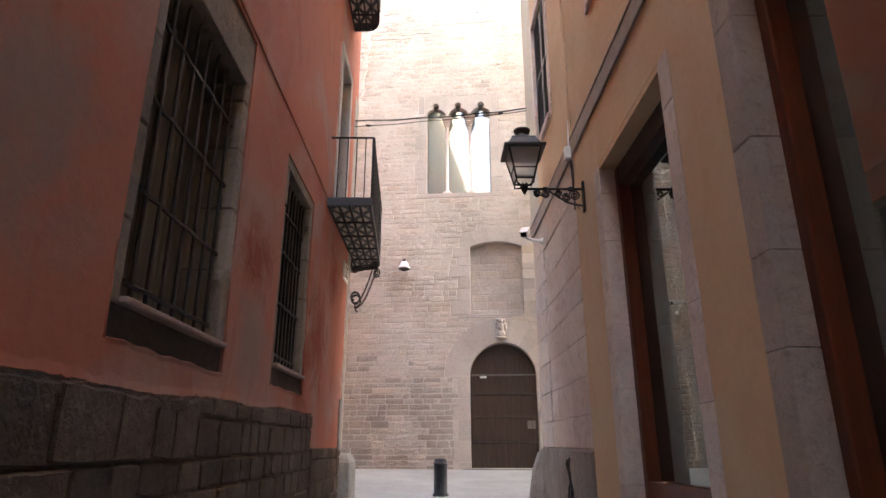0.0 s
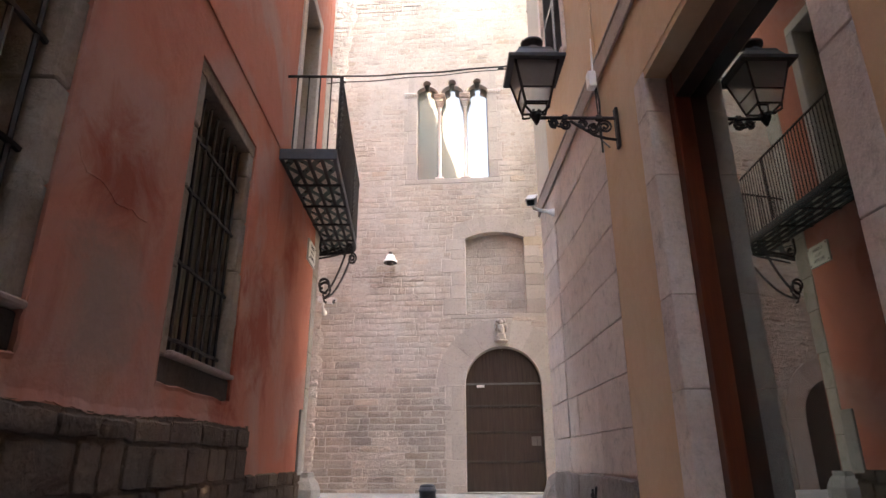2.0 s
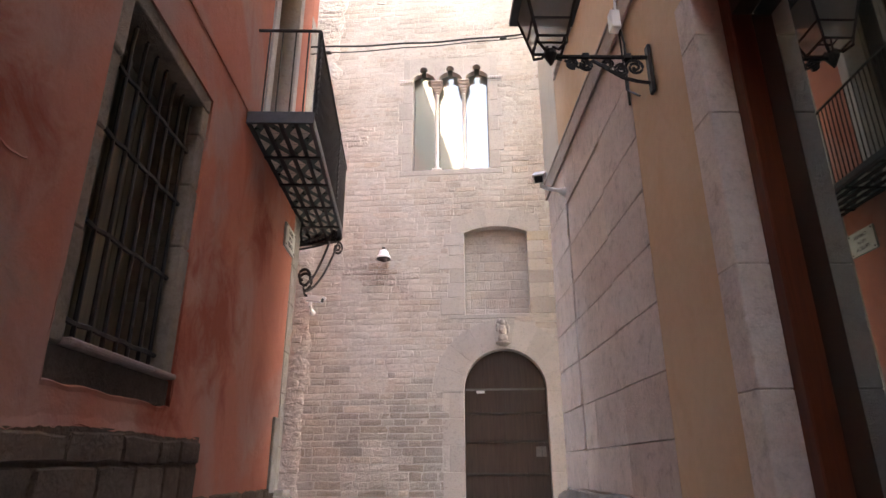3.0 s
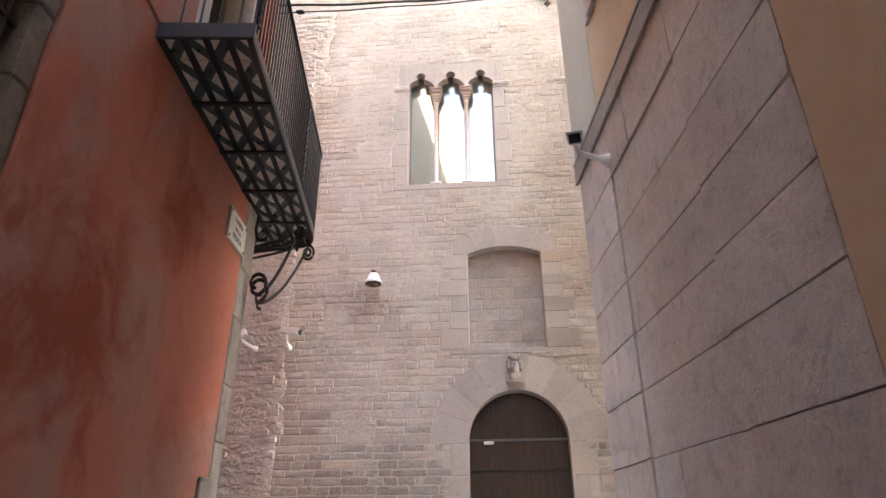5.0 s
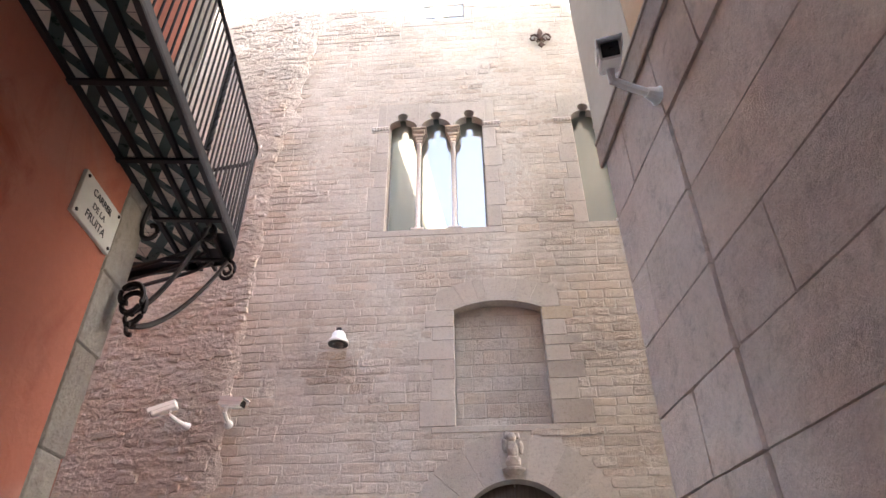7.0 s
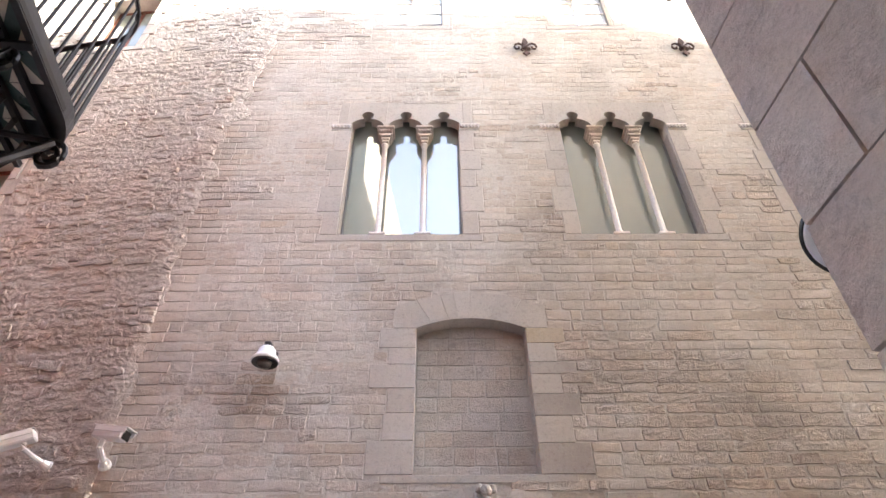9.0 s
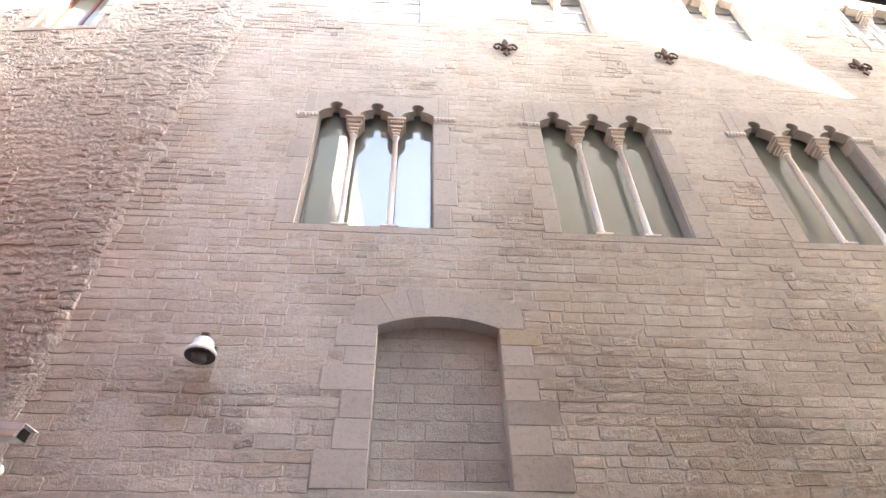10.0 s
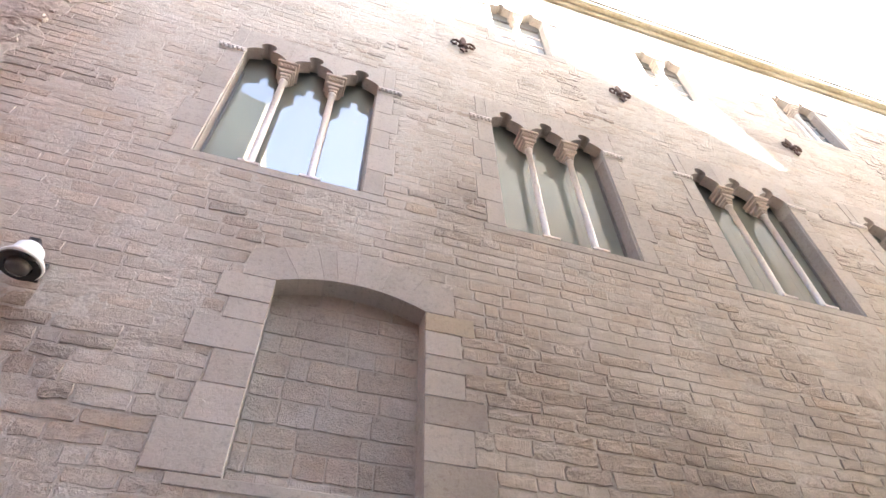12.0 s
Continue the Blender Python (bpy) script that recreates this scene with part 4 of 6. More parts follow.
# ---- barred windows of the red building ----
def barred_window(name, hole, label, lintel=0.13):
    a, b, z0, z1 = hole
    w = tagged(empty(name, WLM), label, "window", "barred windows of the red house", "structure")
    zs = z0 + 0.19                                           # underside of the sill
    fw = 0.13
    # surround: separate stones, slightly uneven, sunk a little in the plaster
    r = random.Random(int(a * 100))
    for side in (0, 1):
        z = zs
        while z < z1 - lintel - 0.01:
            h = min(r.uniform(0.42, 0.62), z1 - lintel - z)
            if z1 - lintel - z - h < 0.15:
                h = z1 - lintel - z
            d = r.uniform(0.008, 0.022)
            u0, u1 = (a + 0.001, a + fw * r.uniform(0.95, 1.1)) if side == 0 else (b - fw * r.uniform(0.95, 1.1), b - 0.001)
            part("jamb_stone", boxes((u0, u1, d, 0.46, z + 0.004, z + h - 0.003), bevel=0.012), M_SURROUND, w)
            z += h
    part("lintel", boxes((a + 0.001, b - 0.001, 0.012, 0.46, z1 - lintel + 0.001, z1 - 0.001), bevel=0.008), M_SURROUND, w)
    part("apron", boxes((a + 0.001, b - 0.001, 0.02, 0.46, z0 + 0.001, zs - 0.001), bevel=0.01), M_APRON, w, "dark stained stone panel")
    part("sill", boxes((a + 0.12, b - 0.02, -0.035, 0.30, zs + 0.004, zs + 0.042), bevel=0.010), M_SILL, w, "worn pinkish stone sill")
    # broken lip of the plaster round the foot of the opening
    bm = bmesh.new()
    line = [(a - 0.012, zs + 0.30 - 0.3 * i / 12) for i in range(12)] + [(a + (b - a) * i / 40, z0) for i in range(41)] + [(b + 0.008, z0 + 0.4 * i / 14) for i in range(1, 15)]
    rows = [[bm.verts.new((u + k * 0.02 * noise.noise(Vector((u * 9, z * 9, k))), d - 0.004 * noise.noise(Vector((u * 15, z * 15, 4))), z + 0.016 * noise.noise(Vector((u * 6, z * 6, a))) + e)) for u, z in line] for k, d, e in ((0, 0.012, 0.014), (1, -0.007, 0.004), (2, -0.0005, -0.022))]
    for p, q in zip(rows, rows[1:]):
        for i in range(len(line) - 1):
            bm.faces.new((p[i], p[i + 1], q[i + 1], q[i]))
    part("plaster_lip", bm, M_RED, w, "broken edge of red plaster")
    oa, ob_ = a + fw + 0.005, b - fw - 0.005
    n = 8
    for i in range(n):
        u = oa + 0.06 + (ob_ - oa - 0.12) * i / (n - 1)
        bm = bmesh.new()
        tube(bm, [(u, 0.10, zs + 0.05), (u, 0.10, z1 - lintel - 0.16), (u, 0.095, z1 - lintel - 0.06), (u, 0.085, z1 - lintel - 0.045)], 0.014, 6)
        part("bar", bm, M_IRON, w)
    for zz in (zs + 0.16, zs + 0.72, zs + 1.30, z1 - lintel - 0.42):
        if zz < z1 - lintel - 0.1:
            bm = bmesh.new()
            pts = [(oa - 0.03 + (ob_ - oa + 0.06) * i / 18, 0.098 + 0.004 * math.sin(i * 2.1), zz + 0.005 * math.sin(i * 1.3)) for i in range(19)]
            tube(bm, pts, 0.017, 5)
            part("cross_bar", bm, M_IRON, w)
    for i in range(4):
        u0 = oa + (ob_ - oa) * i / 4
        part("shutter_board", boxes((u0 + 0.004, u0 + (ob_ - oa) / 4 - 0.004, 0.36, 0.40, zs + 0.05, z1 - lintel), bevel=0.004), M_BOARD, w)
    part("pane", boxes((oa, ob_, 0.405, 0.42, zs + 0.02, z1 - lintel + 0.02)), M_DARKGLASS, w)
    part("mullion", boxes(((oa + ob_) / 2 - 0.04, (oa + ob_) / 2 + 0.04, 0.32, 0.359, zs + 0.05, z1 - lintel), bevel=0.006), M_BOARD, w)
    # worn bulge in the far jamb
    bm = bmesh.new()
    bmesh.ops.create_icosphere(bm, subdivisions=2, radius=1.0, matrix=Matrix.Translation((b - fw * 0.6, 0.07, zs + 0.5)) @ Matrix.Diagonal((0.075, 0.09, 0.16, 1)))
    for v in bm.verts:
        v.co += Vector(noise.noise_vector(v.co * 9)) * 0.02
    part("worn_stone", bm, M_SURROUND, w)
    return w


M_BOARD = wood_material("grey_brown_boards", (0.12, 0.098, 0.07), (0.22, 0.185, 0.135), 0.6)
barred_window("window_11", WA, "tall window with wrought iron bars and a deep stone lintel in the red wall", 0.48)
barred_window("window_12", WB, "tall window with wrought iron bars and stone surround in the red wall")

# plaster seam at the balcony level
bm = bmesh.new()
tube(bm, [(-6 + i * 0.4, -0.004, 4.885 + 0.004 * math.sin(i * 1.7)) for i in range(37)], 0.010, 4)
tagged(part("trim", bm, M_RED, m=WLM), "thin plaster ridge along the red wall", "trim", kind="structure")

# ---- stone plinth under the red wall ----
r = random.Random(3)
plinth = tagged(empty("plinth_wall", WLM), "dark rough stone plinth below ragged red plaster", "plinth", kind="structure")


def plinth_top(u):
    return 1.60 + 0.022 * u + 0.015 * math.sin(u * 3.1) if u < 8.1 else 1.36


part("plinth_core", prism(bmesh.new(), [(-14, -1.0), (8.10, -1.0)] + [(8.09 - 0.37 * i, plinth_top(8.09 - 0.37 * i) + 0.015) for i in range(26)] + [(-14, 1.5)], "y", -0.008, -0.001), M_PLINTH, plinth)
part("plinth_core", boxes((8.103, 10.56, -0.008, -0.001, -1.0, 1.33)), M_PLINTH, plinth)
for (ua, ub, zlow, ztop) in ((-1.2, 8.10, -0.1, None), (8.11, 10.55, 0.2, 1.36)):
    z, first = zlow, True
    while z < 1.8:
        h = r.uniform(0.19, 0.31)
        u = ua
        while u < ub - 0.02:
            w = r.uniform(0.22, 0.58)
            if ub - u - w < 0.14:
                w = ub - u
            top = (ztop or plinth_top(u + w / 2))
            zz, hh = z, h
            if z + h > top - 0.12:
                hh = top - z
            if hh > 0.05 and z < top:
                ob = new("plinth_stone", stones_mesh("plinth_stone", [(u + w / 2, zz + hh / 2, w, hh)], r, 0.016, 0.007, 0.014, M_PLINTH, 0.012, 0.016, 0.014, 0.9))
                ob.parent, ob.matrix_basis = plinth, Matrix.Translation((0, -0.006, 0))
            u += w
        z += h
        if z > (ztop or 2.0) - 0.12:
            break
# ragged lower edge of the plaster
bm = bmesh.new()
pts = []
for i in range(520):
    u = -3 + i * 11.1 / 519
    pts.append((u, plinth_top(u) + 0.012 + 0.022 * noise.noise(Vector((u * 2.3, 0, 0))) + 0.014 * noise.noise(Vector((u * 9, 3, 0))) + 0.010 * noise.noise(Vector((u * 27, 6, 0)))))
a = [bm.verts.new((u, -0.009 - 0.005 * noise.noise(Vector((u * 7, 1, 0))), z)) for u, z in pts]
b = [bm.verts.new((u, -0.002, z + 0.05 + 0.025 * noise.noise(Vector((u * 6, 5, 0))))) for u, z in pts]
c = [bm.verts.new((u, -0.004, z - 0.004)) for u, z in pts]
for i in range(len(pts) - 1):
    bm.faces.new((a[i], a[i + 1], b[i + 1], b[i]))
    bm.faces.new((c[i], c[i + 1], a[i + 1], a[i]))
tagged(part("plaster_edge", bm, M_RED, m=WLM), "ragged broken edge of red plaster above the plinth", "plaster", kind="structure")

# cracks and lifted skins in the red plaster
for pts in ([(4.75, 2.97), (4.87, 2.87), (5.0, 2.90), (5.12, 2.86), (5.24, 2.83), (5.35, 2.88), (5.46, 2.85), (5.59, 2.89)],):
    bm = bmesh.new()
    fine = []
    for (ya, za), (yb, zb) in zip(pts, pts[1:]):
        for i in range(5):
            k = i / 5
            y, z = ya + (yb - ya) * k, za + (zb - za) * k
            fine.append((y, z + 0.02 * noise.noise(Vector((y * 14, z * 14, 2)))))
    lo = [bm.verts.new((y, -0.005 - 0.003 * noise.noise(Vector((y * 8, z, 0))), z)) for y, z in fine]
    hi = [bm.verts.new((y, -0.001, z + 0.010 + 0.008 * noise.noise(Vector((y * 5, z, 4))))) for y, z in fine]
    un = [bm.verts.new((y, -0.0005, z - 0.004)) for y, z in fine]
    for i in range(len(fine) - 1):
        bm.faces.new((lo[i], lo[i + 1], hi[i + 1], hi[i]))
        bm.faces.new((un[i], un[i + 1], lo[i + 1], lo[i]))
    ob = part("plaster_crack", bm, M_RED, wall_west, "lifted crack in the red plaster")

# guard post at the corner
bm = bmesh.new()
lathe(bm, [(0.30, 0.35), (0.285, 1.12), (0.24, 1.22), (0.19, 1.27), (0.19, 1.33)], (LX - 0.02, 10.74, 0), 8)
tagged(part("guard_post", bm, M_GREY), "worn grey stone guard post at the house corner", "guard stone")
part_pil = tagged(part("corner_pilaster", boxes((LX + 0.001, LX + 0.035, 10.31, 10.56, 1.30, 2.12), bevel=0.008), M_GREY), "grey stone repair strip on the corner", "pilaster", kind="structure")

# ---- balconies ----
BX = -0.97


def balcony(name, y0, y1, zb, label, rail_h=1.12, bracket=True):
    """Iron balcony: frame, tiled underside, railing with turned bars, scroll bracket."""
    g = tagged(empty(name), label, "balcony", "balconies of the red house")
    t = 0.10
    rad = 0.30
    turn = math.pi * 0.43 if bracket else math.pi / 2       # the lower one follows the bend of the corner
    edge = [(BX, y0)] + [(BX - rad + rad * math.cos(k), y1 - rad + rad * math.sin(k)) for k in [turn * i / 8 for i in range(9)]]
    edge.append((LX - 0.75, y1 + 0.28) if bracket else (LX + 0.01, y1))
    # fascia
    part("fascia", boxes((LX + 0.001, BX + 0.012, y0 - 0.03, y0, zb - 0.015, zb + t + 0.02), bevel=0.006), M_IRON_GREY, g)
    bm = bmesh.new()
    outer = [Vector((x, y, 0)) for x, y in edge]
    va = [[bm.verts.new((p.x + dx, p.y, zb + dz)) for p in outer] for dx, dz in ((0, -0.015), (0, t), (-0.04, t), (-0.04, -0.015))]
    for i in range(len(outer) - 1):
        for q in range(4):
            bm.faces.new((va[q][i], va[q][i + 1], va[(q + 1) % 4][i + 1], va[(q + 1) % 4][i]))
    part("edge_rail", bm, M_IRON_GREY, g, "worn grey iron edge band")
    # slab
    poly = [(LX + 0.001, y0 + 0.001)] + [(x - 0.02, y) for x, y in edge] + ([(LX - 0.75, 10.9), (LX + 0.001, 10.65)] if bracket else [])
    part("slab", prism(bmesh.new(), poly, "z", zb + 0.05, zb + t), M_IRON_GREY, g)
    # tiles under the slab, in two colours, split on the slant
    nx, tw = 4, (BX - LX - 0.03) / 4
    tl = 0.2233
    ny = int(((y1 + 0.25 if bracket else y1) - y0 - 0.03) / tl)

    def inside(px, py):
        hit = False
        for (ax, ay), (bx, by_) in zip(poly, poly[1:] + poly[:1]):
            if (ay > py) != (by_ > py) and px < ax + (py - ay) * (bx - ax) / (by_ - ay):
                hit = not hit
        return hit
    for j in range(ny):
        for i in range(-4, nx):
            x0, ya = LX + 0.015 + i * tw, y0 + 0.02 + j * tl
            x1, yb = x0 + tw - 0.004, ya + tl - 0.004
            if not all(inside(px, py) for px in (x0 + 0.012, x1 - 0.012) for py in (ya + 0.01, yb - 0.01)):
                continue
            bm = bmesh.new()
            za = zb + 0.03
            vs = [bm.verts.new(p) for p in ((x0, ya, za), (x1, ya, za), (x1, yb, za), (x0, yb, za))]
            p, q, r_, s_ = (0, 2, 1, 3) if (i + j) % 2 else (1, 3, 2, 0)      # the band runs from corner p to corner q
            cut = {}
            for c in (r_, s_):
                ends = [c - 1, (c + 1) % 4]
                cut[c] = [bm.verts.new(vs[c].co.lerp(vs[e].co, 0.68)) for e in ends]
                bm.faces.new([cut[c][0], vs[c], cut[c][1]]).material_index = 0
            band = []
            for k in range(4):
                band += [vs[k]] if k in (p, q) else [cut[k][0], cut[k][1]]
            bm.faces.new(band).material_index = 1
            part("tile", bm, [M_TILE_W, M_TILE_G], g)
    for i in range(nx + 1):
        x = LX + 0.015 + i * tw
        part("iron_strip", boxes((x - 0.018, x + 0.018, y0, y1 + (0.1 if bracket and i < nx - 1 else -0.02 if i < nx else -0.3), zb - 0.006, zb + 0.029)), M_IRON, g)
    k = 5
    for j in range(1, k):
        y = y0 + (y1 - y0) * j / k
        part("iron_bearer", boxes((LX + 0.002, BX - 0.005, y - 0.022, y + 0.022, zb - 0.03, zb - 0.008), bevel=0.004), M_IRON, g)
    # railing
    zt = zb + rail_h
    path = [(LX + 0.01, y0 + 0.01, zt), (BX + 0.0, y0 + 0.01, zt)]
    path += [(x, y, zt) for x, y in edge[1:]]
    bm = bmesh.new()
    tube(bm, path[:2], 0.018, 6)
    part("handrail", bm, M_IRON, g)
    bm = bmesh.new()
    tube(bm, path[1:], 0.018, 6)
    part("handrail", bm, M_IRON, g)
    spots = [(LX + 0.13 + i * 0.135, y0 + 0.01) for i in range(4)]
    line = [Vector((x, y)) for x, y in edge]
    step, carry = 0.078, 0.0
    for p, q in zip(line, line[1:]):
        d = (q - p).length
        while carry < d:
            s = p + (q - p) * (carry / d)
            spots.append((s.x - 0.008, s.y))
            carry += step
        carry -= d
    bar = bmesh.new()
    tube(bar, [(0, 0, zb + t), (0, 0, zb + t + 0.45), (0, 0, zt)], 0.0085, 6)
    first = part("baluster", bar, M_IRON, g)
    first.location = (spots[0][0], spots[0][1], 0)
    for x, y in spots[1:]:
        o = first.copy()
        scene.collection.objects.link(o)
        o.location = (x, y, 0)
    # twisted bars at the corner and along the front
    for ty in (y0 + 0.02, y0 + 2.05):
        bm = bmesh.new()
        rings = []
        for i in range(73):
            zz, an = zb + t + 0.02 + i * (rail_h - t - 0.03) / 72, 0.28 * i
            rings.append([bm.verts.new((BX + 0.012 + 0.022 * math.cos(an + q * math.pi / 2), ty + 0.022 * math.sin(an + q * math.pi / 2), zz)) for q in range(4)])
        for u, v in zip(rings, rings[1:]):
            for q in range(4):
                bm.faces.new((u[q], u[(q + 1) % 4], v[(q + 1) % 4], v[q]))
        part("twisted_bar", bm, M_IRON, g, "twisted iron bar")
    if bracket:
        # scroll stays at the far end
        for y, yb, s in ((10.76, 10.98, 1.0), (10.80, y1 - 0.14, 1.06)):
            bm = bmesh.new()
            ax = ((1, 0, 0), (0, 0, 1))
            tube(bm, spiral((LX + 0.15 * s, y, zb - 0.80 * s), 0.05, 0.13 * s, 3.5 * math.pi, 1.55 * math.pi, ax, 30), 0.021, 6)
            x0, z0 = LX + 0.15 * s, zb - 0.93 * s
            tube(bm, [(x0 + (BX - 0.10 - x0) * k / 14, y + (yb - y) * k / 14, z0 + (zb - 0.06 - z0) * (k / 14) ** 1.7) for k in range(15)], 0.020, 6)
            tube(bm, spiral((x0 + 0.05, y + 0.01, z0 - 0.02), 0.02, 0.05, 0.2 * math.pi, 1.6 * math.pi, ax, 14), 0.017, 6)
            part("scroll_stay", bm, M_IRON, g)
        bm = bmesh.new()
        tube(bm, spiral((BX - 0.11, 10.98, zb - 0.14), 0.018, 0.075, -3.0 * math.pi, 0.4 * math.pi, ax, 26), 0.016, 6)
        part("scroll", bm, M_IRON, g)
        bm = bmesh.new()
        tube(bm, [(LX + 0.05, 10.80, zb - 0.04), (LX + 0.04, 10.80, zb - 0.20), (LX + 0.06, 10.80, zb - 0.27)] + spiral((LX + 0.13, 10.80, zb - 0.25), 0.075, 0.045, 1.1 * math.pi, 2.6 * math.pi, ax, 14), 0.020, 6)
        part("wall_hook", bm, M_IRON, g, "small curled iron hook")
        bm = bmesh.new()
        for off in (0.06, 0.20, 0.34):
            tube(bm, [(BX - 0.30 - 0.16 * k, y1 - off + 0.075 * k - 0.05 * (k < 1), zb - 0.03) for k in range(7)], 0.018, 6)
        part("end_bar", bm, M_IRON, g)
        bm = bmesh.new()
        ax = ((1, 0, 0), (0, 0, 1))
        tube(bm, spiral((BX - 0.10, y1 - 0.12, zb - 0.13), 0.02, 0.10, -3.0 * math.pi, 0.5 * math.pi, ax, 26), 0.018, 6)
        tube(bm, [(BX - 0.10 - 0.07 * k, y1 - 0.12 - 0.02 * k, zb - 0.03 - 0.012 * k) for k in range(9)], 0.018, 6)
        part("scroll_end", bm, M_IRON, g)
    # the front edge draws in a little towards the far end
    done = set()
    for c in g.children:
        if c.name.startswith("baluster"):
            k = 1 - 0.24 * min(1, (c.location.y - y0) / (y1 - y0))
            if c.location.x > LX:
                c.location.x = LX + (c.location.x - LX) * k
        elif c.data not in done:
            done.add(c.data)
            for v in c.data.vertices:
                if v.co.x > LX + 0.02:
                    v.co.x = LX + (v.co.x - LX) * (1 - 0.24 * min(1, (v.co.y - y0) / (y1 - y0)))
    return g


balcony("balcony", 8.30, 11.65, 4.75, "wrought iron balcony with green and cream tiled underside")
balcony("balcony", 7.55, 10.0, 9.12, "upper wrought iron balcony with tiled underside", bracket=False)


def balcony_door(name, hole, label):
    a, b, z0, z1 = hole
    w = tagged(empty(name, WLM), label, "door", kind="structure")
    part("jamb", boxes((a, a + 0.16, -0.03, 0.42, z0, z1 - 0.16), bevel=0.01), M_DRESSED, w)
    part("jamb", boxes((b - 0.16, b, -0.03, 0.42, z0, z1 - 0.16), bevel=0.01), M_DRESSED, w)
    part("lintel", boxes((a, b, -0.03, 0.42, z1 - 0.157, z1), bevel=0.01), M_DRESSED, w)
    m = (a + b) / 2
    for p, q in ((a + 0.163, m - 0.003), (m + 0.003, b - 0.163)):
        leaf = part("door_leaf", boxes((p, p + 0.07, 0.26, 0.31, z0, z1 - 0.16), (q - 0.07, q, 0.26, 0.31, z0, z1 - 0.16), (p + 0.071, q - 0.071, 0.26, 0.31, z0, z0 + 0.7), (p + 0.071, q - 0.071, 0.26, 0.31, z1 - 0.25, z1 - 0.16), bevel=0.004), M_BOARD, w)
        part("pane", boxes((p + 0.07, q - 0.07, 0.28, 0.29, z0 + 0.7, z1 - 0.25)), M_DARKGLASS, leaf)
    return w


balcony_door("door_2", BD1, "tall glazed balcony door in a pale stone frame")
balcony_door("door_3", BD2, "tall glazed balcony door in a pale stone frame")

# ---- street name plaque ----
plaque = tagged(empty("street_plaque", WLM @ Matrix.Translation((10.295, -0.018, 4.28))), "white street name plaque with dark capitals on the red wall", "street sign")
part("plate", boxes((-0.24, 0.24, -0.012, 0.0165, -0.155, 0.155), bevel=0.004), M_PLAQUE, plaque)
for x in (-0.21, 0.21):
    for z in (-0.125, 0.125):
        part("screw", lathe(bmesh.new(), [(0.012, -0.003), (0.012, 0.004)], (0, 0, 0), 8), M_IRON, plaque, m=Matrix.Translation((x, -0.014, z)) @ pose(0, 0, 0, 90))


def lettering(words, size, parent, m, material=M_LETTER, name="lettering"):
    cu = bpy.data.curves.new(name, "FONT")
    cu.body, cu.size, cu.align_x, cu.extrude = words, size, "CENTER", 0.001
    tmp = bpy.data.objects.new("tmp", cu)
    scene.collection.objects.link(tmp)
    me = bpy.data.meshes.new_from_object(tmp.evaluated_get(bpy.context.evaluated_depsgraph_get()))
    bpy.data.objects.remove(tmp)
    me.materials.clear()
    me.materials.append(material)
    ob = new(name, me)
    ob.parent, ob.matrix_basis = parent, m
    return ob


for words, z, size in (("CARRER", 0.06, 0.066), ("DE LA", -0.018, 0.06), ("FRUITA", -0.105, 0.076)):
    lettering(words, size, plaque, Matrix.Translation((0, -0.0145, z)) @ pose(0, 0, 0, 90))

# ---- cables across the alley ----
for name, za, zb, sag, rr in (("cable", 7.46, 7.76, 0.10, 0.014), ("cable", 7.33, 7.70, 0.05, 0.008)):
    bm = bmesh.new()
    tube(bm, [(LX + (RX - LX) * i / 20, 10.58, za + (zb - za) * i / 20 - sag * 4 * (i / 20) * (1 - i / 20) * 0.5 + 0.008 * math.sin(i)) for i in range(21)], rr, 5)
    if rr < 0.01:
        for u in (0.08, 0.85):
            bmesh.ops.create_icosphere(bm, subdivisions=1, radius=0.035, matrix=Matrix.Translation((LX + (RX - LX) * u, 10.58, za + (zb - za) * u)) @ Matrix.Diagonal((1.8, 1, 0.8, 1)))
    tagged(part(name, bm, M_CABLE), "black cable strung across the alley between the houses", "cable", "cables across the alley")

